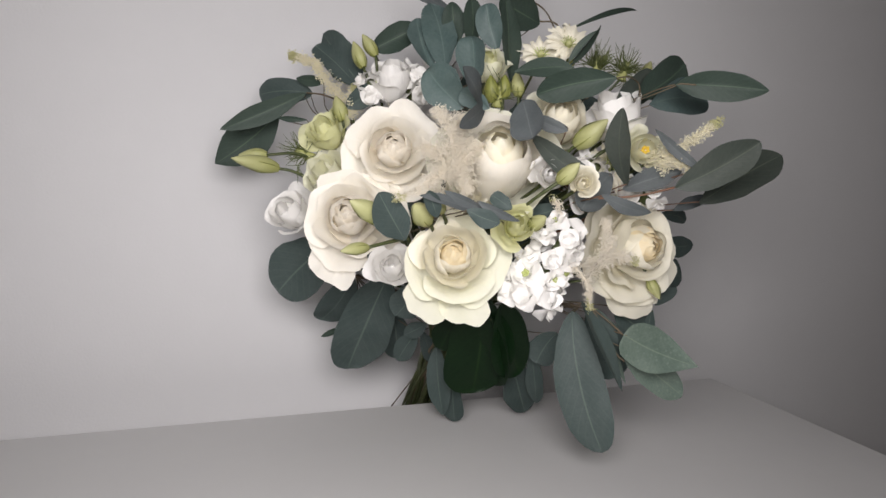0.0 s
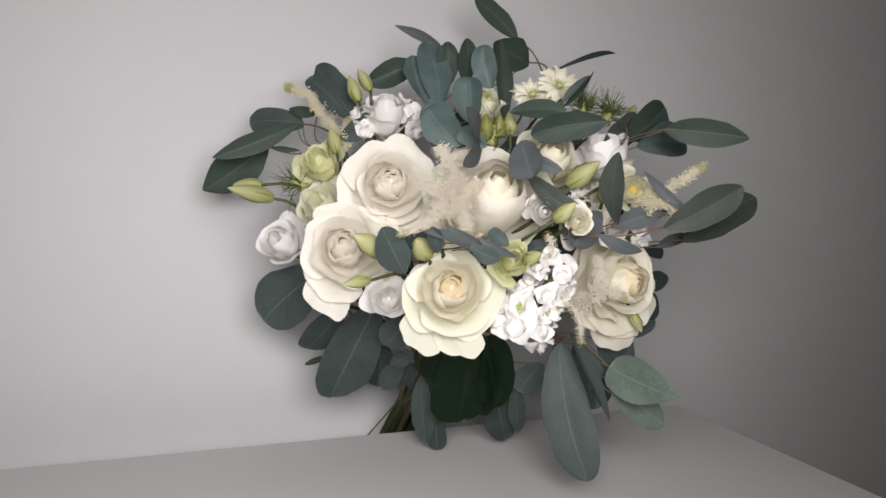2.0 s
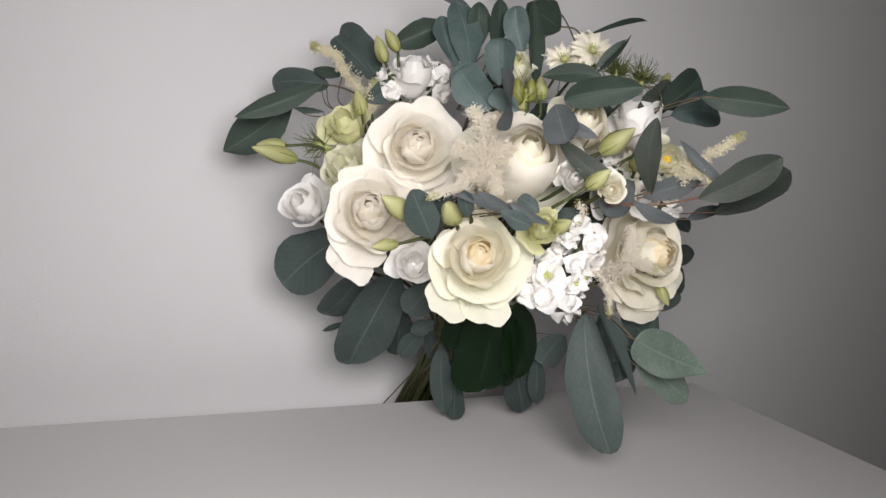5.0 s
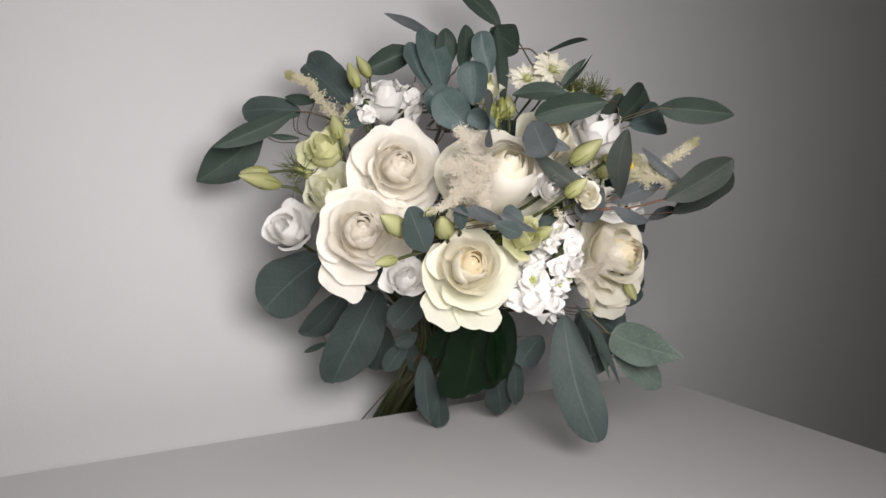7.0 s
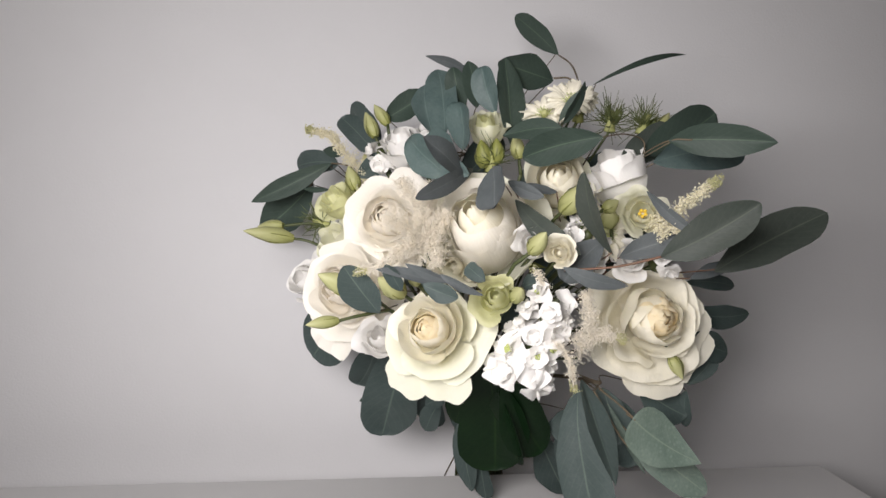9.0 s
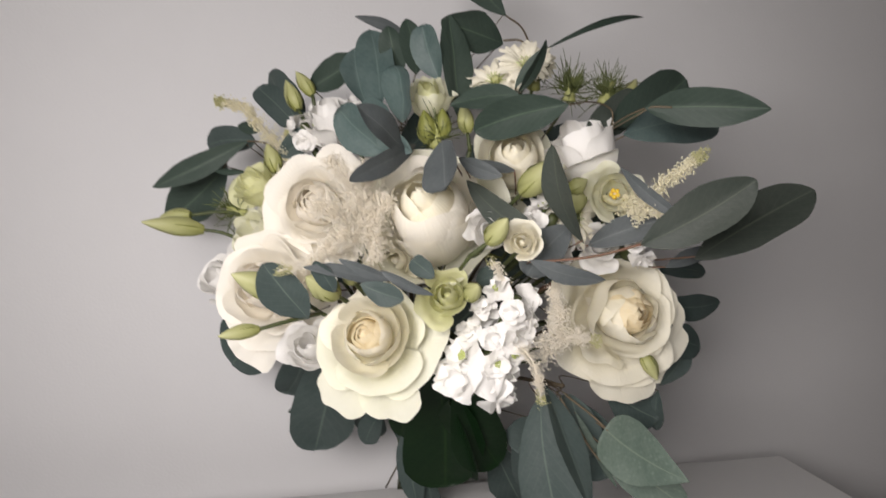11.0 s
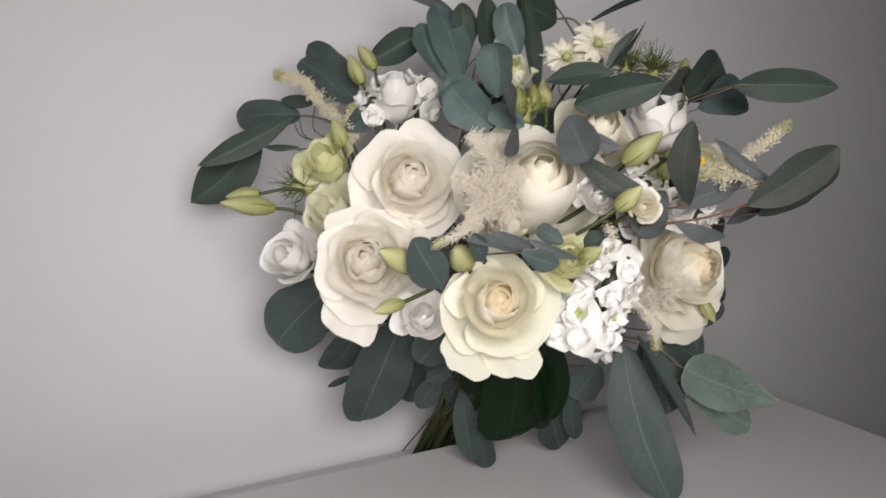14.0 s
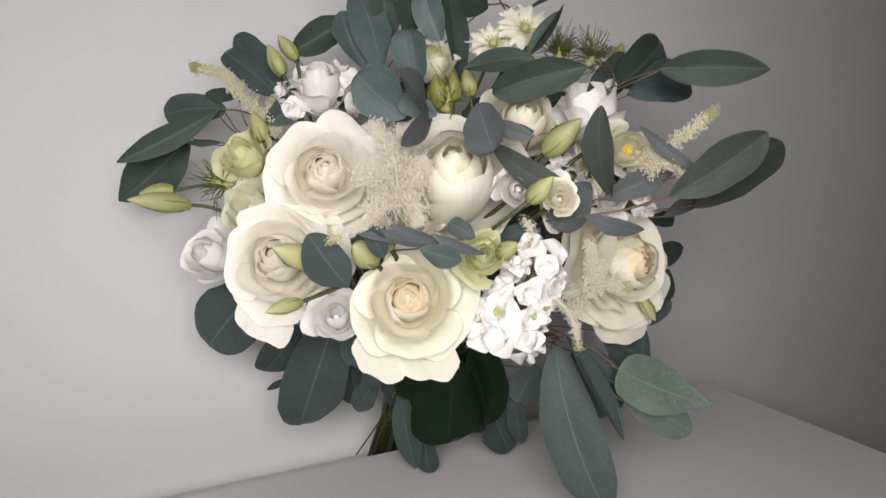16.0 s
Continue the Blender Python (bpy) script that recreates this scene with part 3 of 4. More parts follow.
stock((0.243, 0.440, 0.170), (0.34, -0.30, 0.85), 0.064, 0.0160, 28, "dense white blossom spike beside the front rose")
stock((0.180, 0.565, 0.303), (0.1, -0.5, 0.8), 0.028, 0.011, 9, "small white blossom spike near the top")
stock((0.143, 0.565, 0.294), (-0.2, -0.5, 0.6), 0.018, 0.009, 5, "small white blossoms behind the lime flower")
stock((0.276, 0.445, 0.235), (0.1, -0.6, 0.5), 0.020, 0.011, 7, "white blossoms beside the hanging leaf")
stock((0.330, 0.445, 0.222), (0.3, -0.6, 0.4), 0.016, 0.009, 5, "white blossoms under the broad leaves", 0.8)


# ---- feathery plumes ----
def astilbe(points, spread, label, count, tip=True, bead=1.0, mat=FLUFF):
    """A feathery plume: fine side twigs set with tiny cream beads, thinning towards its tip."""
    line = smooth_line(points, 8)
    ob = thing("astilbe_plume", FOOT, label, "plume", "feathery plumes in the bouquet")
    v, f, tv, tf, gv, gf = [], [], [], [], [], []
    tube_into(tv, tf, line, 0.0009, 0.0005, 5)
    n = len(line) - 1
    for k in range(count):
        t = rnd.random() ** 0.85
        i = min(n - 1, int(t * n))
        q, d = line[i].lerp(line[i + 1], rnd.random()), (line[i + 1] - line[i]).normalized()
        o = Vector((rnd.gauss(0, 1), rnd.gauss(0, 1), rnd.gauss(0, 1)))
        o = (o - d * o.dot(d)).normalized()
        reach = spread * (1 - 0.72 * t) * rnd.uniform(0.35, 1.0)
        end = q + o * reach + d * reach * 0.7
        tube_into(tv, tf, [q, end], 0.00022, 0.00015, 3)
        for s in range(12):
            w = (s + 1.0) / 12
            c = q.lerp(end, w) + Vector((rnd.uniform(-1, 1), rnd.uniform(-1, 1), rnd.uniform(-1, 1))) * 0.0022
            r = rnd.uniform(0.00024, 0.00052) * bead
            V, F = (gv, gf) if (t > 0.86 and tip) else (v, f)
            b = len(V)
            V += [c + Vector(e) * r * rnd.uniform(0.7, 1.3) for e in ((1, 0, 0), (-1, 0, 0), (0, 1, 0), (0, -1, 0), (0, 0, 1), (0, 0, -1))]
            F += [(b, b + 2, b + 4), (b + 2, b + 1, b + 4), (b + 1, b + 3, b + 4), (b + 3, b, b + 4), (b + 2, b, b + 5), (b + 1, b + 2, b + 5), (b + 3, b + 1, b + 5), (b, b + 3, b + 5)]
    part("plume", mesh("plume", v, f, mat, smooth=False), ob, "cream feathery beads", kind="stuff")
    if gv:
        part("tip", mesh("tip", gv, gf, FLUFF_TIP, smooth=False), ob, "greenish unopened tip", kind="stuff")
    part("spray", mesh("spray", tv, tf, FLUFF), ob, kind="stuff")
    stem_to_foot(line[0], ob, 0.0012)
    return ob


astilbe([(0.174, 0.468, 0.228), (0.170, 0.446, 0.246), (0.163, 0.438, 0.262), (0.154, 0.437, 0.273)], 0.017, "fluffy cream plume reaching over the large rose", 190, False)
astilbe([(0.174, 0.468, 0.232), (0.174, 0.448, 0.250), (0.175, 0.446, 0.270)], 0.020, "fluffy cream plume standing between two roses", 190, False)
astilbe([(0.173, 0.465, 0.228), (0.178, 0.443, 0.243), (0.185, 0.437, 0.253)], 0.016, "cream plume leaning on the tall rose", 150, False)
astilbe([(0.172, 0.465, 0.232), (0.160, 0.444, 0.243), (0.146, 0.438, 0.250)], 0.018, "cream plume lying over the large rose", 150, False)
astilbe([(0.173, 0.465, 0.232), (0.162, 0.441, 0.232), (0.148, 0.436, 0.225)], 0.018, "cream plume drooping between the roses", 150, False)
astilbe([(0.174, 0.465, 0.234), (0.176, 0.440, 0.232), (0.178, 0.435, 0.221)], 0.017, "short cream plume above the grey leaves", 130, False)
astilbe([(0.170, 0.470, 0.220), (0.152, 0.440, 0.222), (0.126, 0.430, 0.216)], 0.008, "thin cream plume over the dark leaves", 90)
astilbe([(0.130, 0.575, 0.272), (0.112, 0.585, 0.300), (0.098, 0.585, 0.314), (0.081, 0.584, 0.318)], 0.010, "cream plume arching over the wall side", 172, True, 1.55, STRAW)
astilbe([(0.130, 0.575, 0.270), (0.128, 0.572, 0.285), (0.130, 0.570, 0.296)], 0.009, "short cream plume beside a bud", 69, True, 1.55, STRAW)
astilbe([(0.314, 0.432, 0.244), (0.323, 0.402, 0.258), (0.340, 0.390, 0.275)], 0.009, "pale yellow plume under long leaves", 172, True, 1.55, STRAW)
astilbe([(0.316, 0.425, 0.242), (0.323, 0.405, 0.247), (0.331, 0.401, 0.236)], 0.009, "short pale plume beside broad leaves", 103, True, 1.55, STRAW)
astilbe([(0.272, 0.440, 0.158), (0.270, 0.408, 0.182), (0.266, 0.404, 0.205)], 0.013, "cream plume between blossom and loose rose", 190, False)
astilbe([(0.268, 0.440, 0.170), (0.276, 0.404, 0.180), (0.288, 0.400, 0.178)], 0.010, "thin cream plume across the loose rose", 100)
astilbe([(0.250, 0.440, 0.178), (0.258, 0.414, 0.165), (0.262, 0.410, 0.143)], 0.007, "thin hanging cream plume", 90)
astilbe([(0.252, 0.450, 0.195), (0.246, 0.432, 0.208), (0.239, 0.430, 0.219)], 0.006, "small cream plume above the blossom", 50)

# ---- buds ----
bud((0.125, 0.459, 0.200), (0.101, 0.449, 0.213), 0.0150, "pale green closed bud against a rose", [(0.142, 0.472, 0.190)])
bud((0.156, 0.453, 0.199), (0.140, 0.435, 0.212), 0.0150, "plump pale green bud above the front rose")
bud((0.166, 0.452, 0.206), (0.160, 0.445, 0.213), 0.0080, "tiny green bud tip above the front rose")
bud((0.114, 0.450, 0.182), (0.094, 0.441, 0.181), 0.0085, "small green bud on a long stalk", [(0.130, 0.455, 0.185), (0.148, 0.470, 0.186)])
bud((0.070, 0.570, 0.229), (0.034, 0.553, 0.236), 0.0130, "slender green bud reaching out on a stalk", [(0.085, 0.570, 0.226), (0.105, 0.575, 0.215)])
bud((0.062, 0.572, 0.239), (0.041, 0.576, 0.238), 0.0105, "slender green bud beside its twin", [(0.085, 0.575, 0.241), (0.105, 0.580, 0.235)])
bud((0.137, 0.570, 0.312), (0.129, 0.573, 0.332), 0.0115, "pale yellow-green upright bud", [(0.145, 0.570, 0.295)])
bud((0.147, 0.570, 0.322), (0.136, 0.572, 0.338), 0.0105, "pale yellow-green upright bud", [(0.150, 0.570, 0.300)])
bud((0.260, 0.440, 0.255), (0.272, 0.420, 0.273), 0.0150, "pale green plump bud under a white flower")
bud((0.234, 0.414, 0.230), (0.240, 0.400, 0.243), 0.0115, "green bud beside a small cream flower", [(0.225, 0.420, 0.222)])
bud((0.121, 0.570, 0.269), (0.115, 0.570, 0.288), 0.0130, "olive green bud beside the lime flower")
bud((0.216, 0.490, 0.285), (0.212, 0.486, 0.304), 0.0130, "green bud among narrow bracts", mat=SEPAL)
bud((0.224, 0.488, 0.288), (0.223, 0.484, 0.305), 0.0115, "green bud among narrow bracts", mat=SEPAL)
bud((0.242, 0.500, 0.292), (0.239, 0.498, 0.310), 0.0110, "small dark green bud")
bud((0.333, 0.470, 0.307), (0.346, 0.480, 0.324), 0.0090, "pale green bud behind long leaves")
bud((0.284, 0.430, 0.256), (0.293, 0.428, 0.262), 0.0095, "green bud under a white flower")
bud((0.228, 0.440, 0.197), (0.231, 0.424, 0.206), 0.0105, "bright lime bud above the blossom")
bud((0.342, 0.455, 0.155), (0.348, 0.448, 0.140), 0.0095, "pale lime bud under the loose rose")
bud((0.292, 0.440, 0.245), (0.287, 0.430, 0.258), 0.0120, "lime green bud behind a narrow leaf")


# ---- fine feathery greens ----
def needles(place, axis, reach, count, label):
    """A tuft of thread-like leaves round a small green head."""
    place, axis = Vector(place), Vector(axis).normalized()
    ob = thing("feathery_green", FOOT, label, "greenery", "feathery greens in the bouquet")
    v, f = [], []
    for k in range(count):
        o = Vector((rnd.gauss(0, 1), rnd.gauss(0, 1), rnd.gauss(0, 1))).normalized()
        o = (o + axis * 0.7).normalized()
        l = reach * rnd.uniform(0.5, 1.0)
        bend = Vector((rnd.uniform(-1, 1), rnd.uniform(-1, 1), rnd.uniform(-0.6, 1))) * l * 0.45
        tip = place + o * l + bend
        tube_into(v, f, smooth_line([place, place + o * l * 0.5, tip], 3), 0.00045, 0.00018, 3)
        fork = place + o * l * 0.5
        tube_into(v, f, [fork, fork + (o + bend / l * 2).normalized() * l * 0.35], 0.0003, 0.00015, 3)
    part("threads", mesh("threads", v, f, FERN), ob, "thread-like green leaves", kind="stuff")
    v, f = [], []
    tube_into(v, f, [place - axis * 0.006 + axis * 0.0022 * k for k in range(8)], 0.0045, 0.0018, 8)
    part("head", mesh("head", v, f, BUD), ob)
    stem_to_foot(place - axis * 0.005, ob, 0.0013)


needles((0.094, 0.580, 0.240), (-0.8, 0.1, 0.35), 0.026, 60, "feathery green tuft beside lime flowers")
needles((0.310, 0.500, 0.318), (0.1, 0, 1), 0.019, 150, "feathery green tuft at the back")
needles((0.335, 0.500, 0.316), (0.4, 0, 0.9), 0.021, 150, "feathery green tuft behind long leaves")
needles((0.220, 0.488, 0.288), (0, -0.4, 0.9), 0.018, 60, "narrow green bracts round the buds")
needles((0.286, 0.500, 0.325), (0, -0.4, 0.9), 0.015, 26, "green centre of the back blossom")



def star_flower(place, axis, size, label, count=15):
    """A white flower with narrow spreading petals, a green head and thread-like stamens."""
    place = Vector(place)
    ob = thing("star_flower", FOOT, label, "flower", "star-shaped flowers in the bouquet")
    m = Matrix.Translation(place) @ frame_of(axis, rnd.uniform(0, 6)) @ Matrix.Scale(size, 4)
    for k in range(count):
        w = k / (count - 1)
        top = (rnd.uniform(0.0125, 0.0165), rnd.uniform(-0.002, 0.006) + 0.003 * (1 - w))
        me = petal_mesh(m, (0.0015, 0), (0.007, 0.004 + 0.003 * (1 - w)), top, rnd.uniform(0.34, 0.46), 0.0012, k * 2.39996, CREAM, 0.0042, 0.0006, 9, 7, rnd.uniform(0, 90), 0.10)
        part("petal", me, ob)
    v, f = [], []
    for k in range(26):
        a, r = k * 2.39996, 0.0012 * math.sqrt(k)
        q = Vector((r * 0.4 * math.cos(a), r * 0.4 * math.sin(a), 0.001))
        tip = Vector((r * 1.25 * math.cos(a), r * 1.25 * math.sin(a), 0.0075 - 0.00012 * k))
        tube_into(v, f, [m @ q, m @ ((q + tip) / 2 + Vector((0, 0, 0.001))), m @ tip], 0.00035, 0.00022, 4)
    part("stamens", mesh("stamens", v, f, GREEN_EYE), ob, "thread-like green stamens")
    part("head", heart_mesh(m, 0.0026, 0.0060, BUD, 5), ob, "small green seed head")
    stem_to_foot(m @ Vector((0, 0, -0.001)), ob, 0.0013)


star_flower((0.278, 0.492, 0.331), (-0.15, -0.75, 0.55), 1.0, "white star-like flower with a green head among feathery greens")
star_flower((0.262, 0.505, 0.323), (-0.25, -0.60, 0.60), 1.0, "white star-like flower at the back of the bouquet")
star_flower((0.286, 0.500, 0.336), (0.35, -0.60, 0.60), 0.9, "white star-like flower half hidden by a narrow leaf")
star_flower((0.291, 0.450, 0.240), (0.15, -0.90, 0.25), 1.1, "white star-like flower behind the hanging leaf")

# ---- leaves ----
b = branch((0.132, 0.570, 0.276), "grey-green eucalyptus branch with narrow leaves over white wall")
leaf(b, (0.099, 0.612, 0.292), (0.029, 0.616, 0.258), 0.017, "pointed", 0, 0.16)
leaf(b, (0.104, 0.615, 0.292), (0.064, 0.655, 0.291), 0.023, "broad", 10, 0.1)
leaf(b, (0.080, 0.642, 0.276), (0.027, 0.663, 0.229), 0.035, "pointed", 0, 0.1)
leaf(b, (0.098, 0.600, 0.269), (0.074, 0.610, 0.270), 0.005, "pointed", 0, 0.1)
leaf(b, (0.140, 0.588, 0.299), (0.115, 0.628, 0.344), 0.033, "blunt", 0, 0.1, face=WEST)
leaf(b, (0.138, 0.592, 0.299), (0.107, 0.618, 0.333), 0.021, "broad", 20, 0.1)
leaf(b, (0.112, 0.600, 0.301), (0.091, 0.620, 0.304), 0.010, "pointed", 0, 0.1)
leaf(b, (0.123, 0.570, 0.279), (0.145, 0.560, 0.298), 0.018, "blunt", 0, 0.1)
twig(b, [(0.099, 0.612, 0.292), (0.112, 0.600, 0.290), (0.132, 0.590, 0.282)])
twig(b, [(0.076, 0.645, 0.271), (0.086, 0.630, 0.284), (0.099, 0.612, 0.292)])
b = branch((0.209, 0.520, 0.304), "upright eucalyptus branch with broad blue-green leaves at the top", {"pointed": EUCA_GREY, "blunt": EUCA_GREEN, "round": EUCA_BLUE})
leaf(b, (0.145, 0.578, 0.327), (0.179, 0.557, 0.346), 0.023, "blunt", 0, 0.1)
leaf(b, (0.217, 0.582, 0.364), (0.180, 0.613, 0.386), 0.009, "pointed", 0, -0.2)
leaf(b, (0.189, 0.520, 0.308), (0.186, 0.552, 0.364), 0.027, "blunt", 0, 0.1, EUCA_BLUE)
leaf(b, (0.182, 0.530, 0.310), (0.176, 0.555, 0.352), 0.022, "blunt", 20, 0.1, EUCA_BLUE)
leaf(b, (0.200, 0.491, 0.297), (0.194, 0.486, 0.330), 0.028, "round", 0, 0.05, face=WEST)
leaf(b, (0.188, 0.476, 0.278), (0.160, 0.478, 0.303), 0.029, "round", 0, 0.08, face=WEST)
leaf(b, (0.196, 0.500, 0.280), (0.176, 0.520, 0.310), 0.026, "round", 0, 0.1)
leaf(b, (0.197, 0.464, 0.279), (0.168, 0.430, 0.301), 0.017, "pointed", 0, 0.1, face=EAST)
leaf(b, (0.206, 0.478, 0.283), (0.163, 0.418, 0.262), 0.013, "blunt", 0, 0.08, EUCA_GREY, EAST)
leaf(b, (0.205, 0.540, 0.330), (0.196, 0.530, 0.362), 0.018, "blunt", 0, 0.1)
leaf(b, (0.215, 0.534, 0.332), (0.206, 0.516, 0.364), 0.017, "blunt", 0, 0.1)
leaf(b, (0.225, 0.505, 0.325), (0.214, 0.505, 0.358), 0.020, "round", 0, 0.1)
leaf(b, (0.239, 0.504, 0.298), (0.233, 0.510, 0.366), 0.025, "blunt", 0, 0.06, face=EAST)
leaf(b, (0.275, 0.535, 0.354), (0.228, 0.512, 0.363), 0.027, "blunt", 0, 0.1)
leaf(b, (0.291, 0.585, 0.384), (0.259, 0.615, 0.423), 0.019, "blunt", 0, 0.1)
twig(b, [(0.291, 0.585, 0.384), (0.300, 0.572, 0.372), (0.301, 0.550, 0.348), (0.292, 0.520, 0.331)])
twig(b, [(0.275, 0.535, 0.356), (0.288, 0.530, 0.354), (0.296, 0.515, 0.331)])
leaf(b, (0.201, 0.460, 0.278), (0.182, 0.470, 0.288), 0.015, "round", -20, 0.1)
b = branch((0.292, 0.462, 0.272), "eucalyptus branch with long pointed leaves and brown stem", {"pointed": EUCA_GREEN, "blunt": EUCA_GREEN, "round": EUCA_OLIVE})
leaf(b, (0.282, 0.428, 0.302), (0.237, 0.460, 0.290), 0.024, "blunt", 0, 0.1)
leaf(b, (0.262, 0.453, 0.310), (0.226, 0.476, 0.306), 0.016, "pointed", 20, 0.1)
leaf(b, (0.264, 0.464, 0.312), (0.272, 0.437, 0.338), 0.010, "pointed", 0, 0.1, face=EAST)
leaf(b, (0.261, 0.460, 0.314), (0.278, 0.450, 0.337), 0.006, "pointed", 0, 0.1)
leaf(b, (0.313, 0.560, 0.355), (0.403, 0.587, 0.387), 0.0048, "pointed", 0, 0.22)
leaf(b, (0.316, 0.451, 0.292), (0.382, 0.484, 0.325), 0.030, "blunt", 0, 0.1)
leaf(b, (0.318, 0.412, 0.299), (0.370, 0.380, 0.296), 0.021, "pointed", 0, 0.1)
leaf(b, (0.320, 0.441, 0.287), (0.400, 0.475, 0.296), 0.029, "blunt", 0, 0.1, EUCA_BLUE)
leaf(b, (0.304, 0.460, 0.285), (0.344, 0.470, 0.312), 0.023, "round", 0, 0.1)
twig(b, [(0.308, 0.450, 0.280), (0.315, 0.447, 0.292), (0.319, 0.414, 0.299), (0.330, 0.405, 0.299)], 0.0005)
twig(b, [(0.282, 0.428, 0.302), (0.300, 0.440, 0.305), (0.317, 0.452, 0.302), (0.316, 0.448, 0.290)], 0.0005)
b = branch((0.300, 0.432, 0.214), "eucalyptus branch with broad leaves on a reddish stem", {"pointed": EUCA_GREY, "blunt": EUCA_OLIVE, "round": EUCA_GREY}, RED_TWIG)
leaf(b, (0.305, 0.387, 0.229), (0.353, 0.365, 0.261), 0.025, "blunt", 0, 0.1, stalk=False)
leaf(b, (0.354, 0.420, 0.217), (0.430, 0.423, 0.255), 0.030, "blunt", 0, 0.1)
leaf(b, (0.347, 0.440, 0.210), (0.384, 0.440, 0.220), 0.010, "pointed", 0, 0.1)
leaf(b, (0.296, 0.433, 0.225), (0.333, 0.415, 0.240), 0.016, "pointed", 0, 0.1)
leaf(b, (0.284, 0.410, 0.228), (0.256, 0.380, 0.278), 0.017, "blunt", 0, 0.1, face=WEST)
leaf(b, (0.330, 0.390, 0.241), (0.305, 0.412, 0.268), 0.008, "pointed", 0, 0.1)
leaf(b, (0.245, 0.380, 0.224), (0.284, 0.381, 0.213), 0.010, "pointed", 0, 0.1)
leaf(b, (0.231, 0.453, 0.262), (0.265, 0.414, 0.228), 0.016, "blunt", 0, 0.1)
leaf(b, (0.223, 0.438, 0.274), (0.244, 0.424, 0.264), 0.010, "pointed", 0, 0.1)
leaf(b, (0.284, 0.430, 0.236), (0.256, 0.420, 0.211), 0.023, "round", 0, 0.1)
twig(b, [(0.259, 0.405, 0.220), (0.283, 0.395, 0.223), (0.308, 0.387, 0.230)])
leaf(b, (0.213, 0.432, 0.283), (0.209, 0.408, 0.257), 0.025, "round", 0, 0.06, face=(-0.30, -0.02, 0.30))
leaf(b, (0.259, 0.450, 0.267), (0.238, 0.450, 0.273), 0.006, "pointed", 0, 0.1)
b = branch((0.177, 0.440, 0.203), "small blue-grey eucalyptus leaves between the cream roses", {"pointed": EUCA_GREY, "blunt": EUCA, "round": EUCA})
leaf(b, (0.182, 0.430, 0.207), (0.139, 0.420, 0.219), 0.008, "pointed", 30, 0.1)
leaf(b, (0.188, 0.425, 0.210), (0.157, 0.425, 0.222), 0.008, "pointed", -20, 0.1)
leaf(b, (0.167, 0.410, 0.211), (0.188, 0.405, 0.203), 0.012, "blunt", 0, 0.1)
leaf(b, (0.178, 0.420, 0.216), (0.204, 0.409, 0.204), 0.007, "pointed", 20, 0.1)
leaf(b, (0.155, 0.430, 0.204), (0.145, 0.420, 0.222), 0.011, "blunt", 0, 0.1)
leaf(b, (0.208, 0.430, 0.210), (0.197, 0.440, 0.219), 0.011, "round", 0, 0.1)
leaf(b, (0.141, 0.453, 0.186), (0.118, 0.440, 0.219), 0.023, "blunt", 0, 0.1)
leaf(b, (0.238, 0.460, 0.202), (0.248, 0.440, 0.209), 0.013, "round", 0, 0.1)
b = branch((0.135, 0.550, 0.145), "drooping eucalyptus branch with broad rounded leaves")
leaf(b, (0.124, 0.600, 0.168), (0.079, 0.632, 0.117), 0.047, "broad", 0, 0.08)
leaf(b, (0.163, 0.572, 0.139), (0.142, 0.622, 0.045), 0.051, "broad", 0, 0.06)
leaf(b, (0.137, 0.590, 0.138), (0.120, 0.640, 0.088), 0.029, "broad", 0, 0.1)
leaf(b, (0.180, 0.630, 0.074), (0.142, 0.642, 0.040), 0.015, "pointed", 0, 0.1)
leaf(b, (0.174, 0.590, 0.105), (0.191, 0.630, 0.050), 0.027, "broad", 0, 0.1)
leaf(b, (0.191, 0.570, 0.091), (0.180, 0.590, 0.060), 0.020, "blunt", 0, 0.1)
leaf(b, (0.139, 0.630, 0.082), (0.121, 0.645, 0.071), 0.006, "pointed", 0, 0.1)
leaf(b, (0.196, 0.560, 0.101), (0.179, 0.570, 0.089), 0.014, "blunt", 0, 0.1)
b = branch((0.249, 0.530, 0.087), "hanging eucalyptus leaves under the flowers near the stems")
leaf(b, (0.210, 0.572, 0.078), (0.219, 0.572, 0.012), 0.021, "blunt", 0, 0.1)
leaf(b, (0.224, 0.565, 0.054), (0.232, 0.577, 0.003), 0.021, "round", 20, 0.1)
leaf(b, (0.267, 0.539, 0.075), (0.300, 0.569, 0.009), 0.029, "round", 0, 0.1)
leaf(b, (0.282, 0.530, 0.080), (0.301, 0.550, 0.024), 0.016, "blunt", 0, 0.1)
leaf(b, (0.289, 0.500, 0.103), (0.282, 0.520, 0.072), 0.026, "round", 0, 0.1)
leaf(b, (0.198, 0.580, 0.090), (0.215, 0.600, 0.054), 0.013, "blunt", 0, 0.1)
twig(b, [(0.219, 0.600, 0.070), (0.217, 0.650, 0.025), (0.207, 0.700, -0.026)])
b = branch((0.301, 0.460, 0.132), "eucalyptus branch with a long leaf hanging over the white top", {"pointed": EUCA_LIGHT, "blunt": EUCA_LIGHT, "round": EUCA, "long": EUCA, "heart": EUCA_LIGHT})
leaf(b, (0.279, 0.462, 0.130), (0.290, 0.425, 0.031), 0.039, "long", 0, 0.1)
leaf(b, (0.276, 0.445, 0.142), (0.287, 0.402, 0.086), 0.021, "pointed", 0, 0.1, EUCA, EAST)
leaf(b, (0.293, 0.452, 0.134), (0.308, 0.456, 0.092), 0.024, "round", 0, 0.1)
leaf(b, (0.292, 0.460, 0.131), (0.321, 0.460, 0.075), 0.032, "round", 0, 0.1)
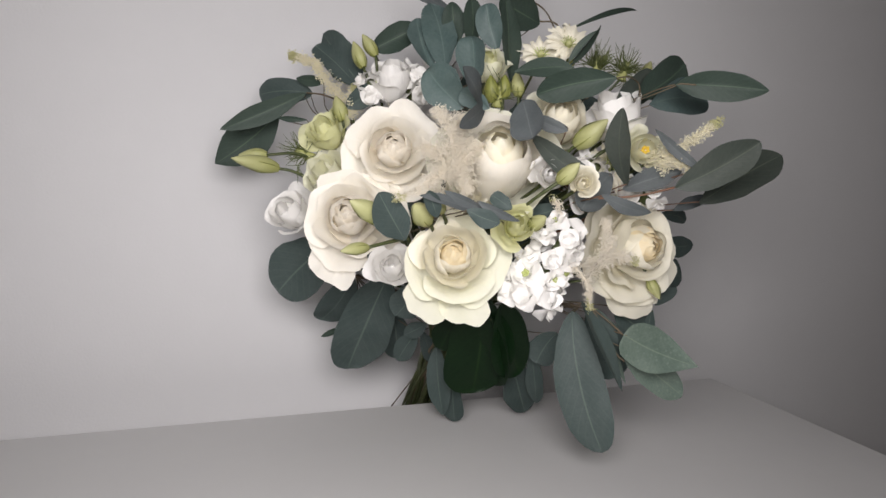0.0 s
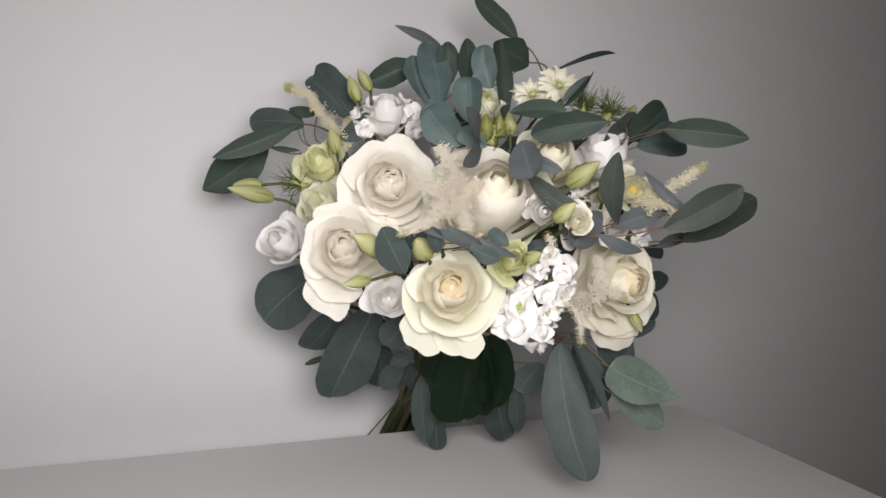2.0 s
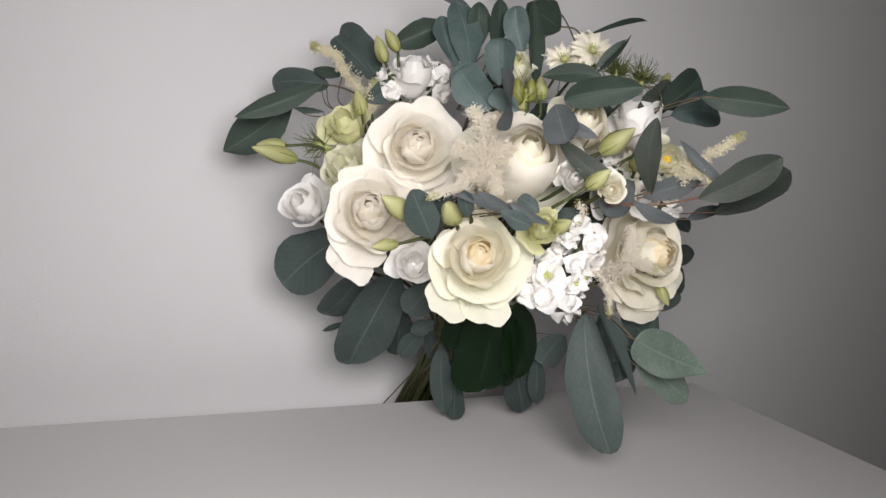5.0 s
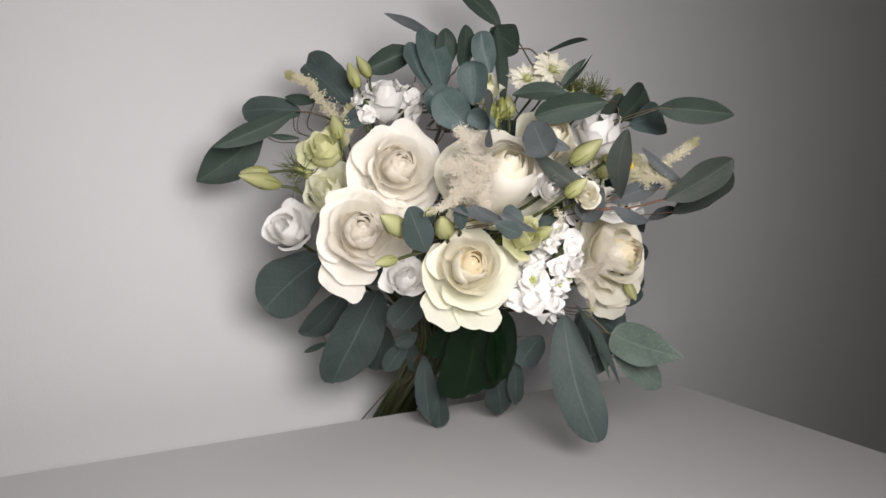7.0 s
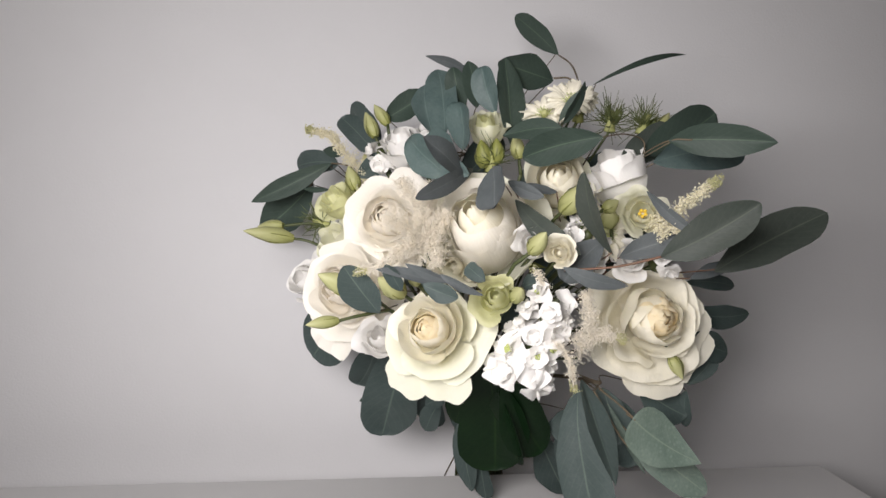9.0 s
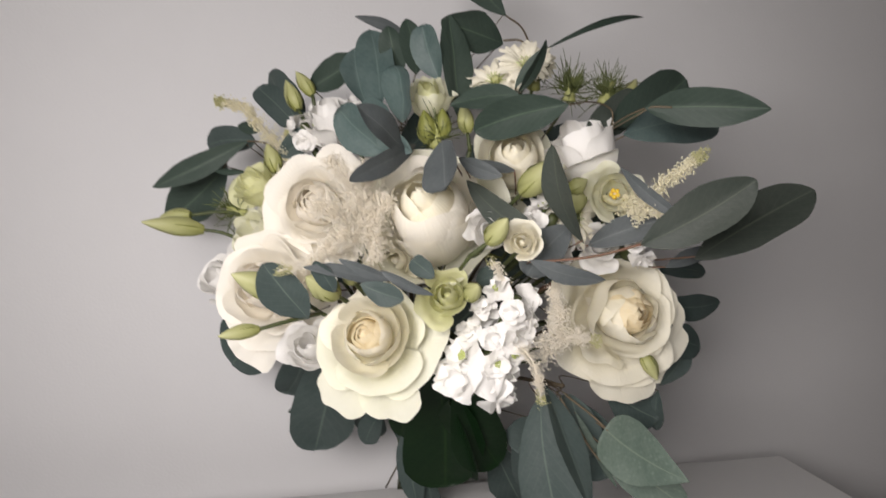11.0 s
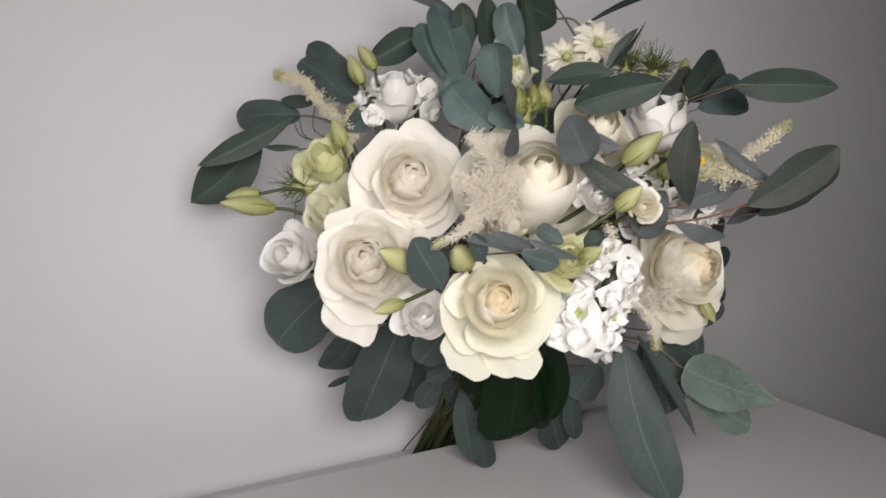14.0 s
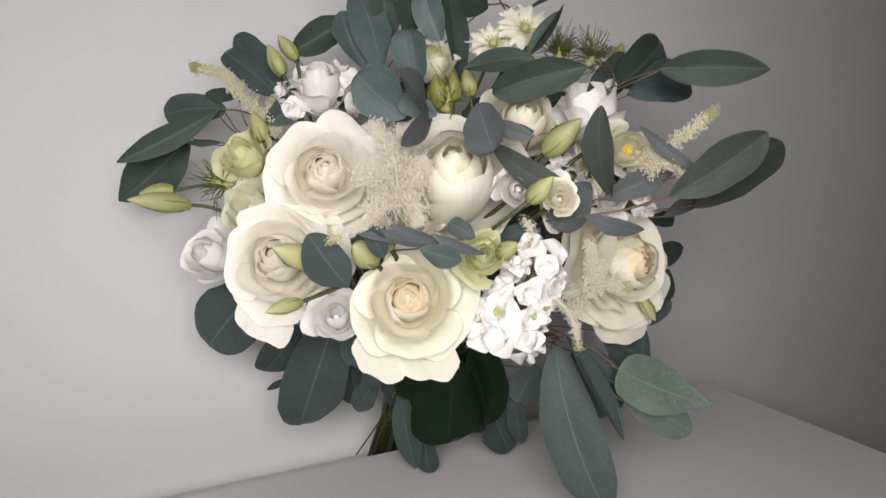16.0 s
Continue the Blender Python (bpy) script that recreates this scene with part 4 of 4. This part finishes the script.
leaf(b, (0.329, 0.480, 0.129), (0.366, 0.480, 0.103), 0.027, "round", 0, 0.1)
leaf(b, (0.309, 0.436, 0.117), (0.330, 0.378, 0.108), 0.034, "heart", 0, 0.1)
leaf(b, (0.305, 0.432, 0.109), (0.354, 0.420, 0.071), 0.025, "blunt", 0, 0.1)
leaf(b, (0.296, 0.450, 0.124), (0.324, 0.450, 0.073), 0.005, "pointed", 0, 0.1)
twig(b, [(0.290, 0.450, 0.134), (0.305, 0.445, 0.122), (0.316, 0.440, 0.111)])
twig(b, [(0.283, 0.440, 0.136), (0.300, 0.435, 0.106), (0.307, 0.430, 0.098)])
b = branch((0.351, 0.470, 0.177), "short eucalyptus twig tips behind the big cream rose")
leaf(b, (0.353, 0.470, 0.186), (0.427, 0.510, 0.175), 0.017, "blunt", 0, 0.1)
leaf(b, (0.349, 0.465, 0.164), (0.399, 0.487, 0.149), 0.022, "round", 0, 0.1)
leaf(b, (0.357, 0.470, 0.204), (0.409, 0.500, 0.197), 0.012, "blunt", 0, 0.1)
leaf(b, (0.361, 0.470, 0.130), (0.389, 0.490, 0.145), 0.015, "round", 0, 0.1)
leaf(b, (0.363, 0.475, 0.125), (0.368, 0.485, 0.094), 0.011, "blunt", 0, 0.1)
b = branch((0.241, 0.530, 0.235), "dark inner eucalyptus leaves filling the bouquet")
leaf(b, (0.223, 0.520, 0.221), (0.201, 0.530, 0.256), 0.027, "blunt", 0, 0.1)
leaf(b, (0.245, 0.520, 0.258), (0.274, 0.530, 0.291), 0.028, "blunt", 0, 0.1)
leaf(b, (0.288, 0.500, 0.224), (0.271, 0.510, 0.254), 0.032, "blunt", 0, 0.1)
leaf(b, (0.313, 0.490, 0.229), (0.350, 0.500, 0.253), 0.033, "blunt", 0, 0.1)
leaf(b, (0.295, 0.500, 0.192), (0.319, 0.490, 0.216), 0.032, "blunt", 0, 0.1)
leaf(b, (0.253, 0.500, 0.223), (0.284, 0.500, 0.201), 0.027, "blunt", 0, 0.1)
leaf(b, (0.153, 0.520, 0.198), (0.183, 0.530, 0.220), 0.030, "blunt", 0, 0.1)
leaf(b, (0.204, 0.540, 0.278), (0.236, 0.550, 0.313), 0.028, "blunt", 0, 0.1)
leaf(b, (0.130, 0.530, 0.153), (0.157, 0.530, 0.179), 0.031, "blunt", 0, 0.1)
leaf(b, (0.342, 0.500, 0.144), (0.312, 0.500, 0.178), 0.033, "blunt", 0, 0.1)
leaf(b, (0.231, 0.500, 0.165), (0.260, 0.500, 0.187), 0.031, "blunt", 0, 0.1)
leaf(b, (0.280, 0.530, 0.269), (0.333, 0.530, 0.295), 0.030, "blunt", 0, 0.1)
leaf(b, (0.115, 0.570, 0.216), (0.142, 0.570, 0.235), 0.028, "blunt", 0, 0.1)
leaf(b, (0.181, 0.530, 0.142), (0.165, 0.550, 0.111), 0.028, "blunt", 0, 0.1)

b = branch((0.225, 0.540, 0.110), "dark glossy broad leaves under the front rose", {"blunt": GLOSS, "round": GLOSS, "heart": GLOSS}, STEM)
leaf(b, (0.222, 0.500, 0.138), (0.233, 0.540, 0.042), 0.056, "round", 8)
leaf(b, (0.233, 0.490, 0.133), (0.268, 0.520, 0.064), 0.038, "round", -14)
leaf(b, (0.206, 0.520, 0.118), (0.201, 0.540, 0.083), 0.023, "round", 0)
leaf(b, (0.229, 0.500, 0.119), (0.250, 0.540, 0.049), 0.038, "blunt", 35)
close_branches()
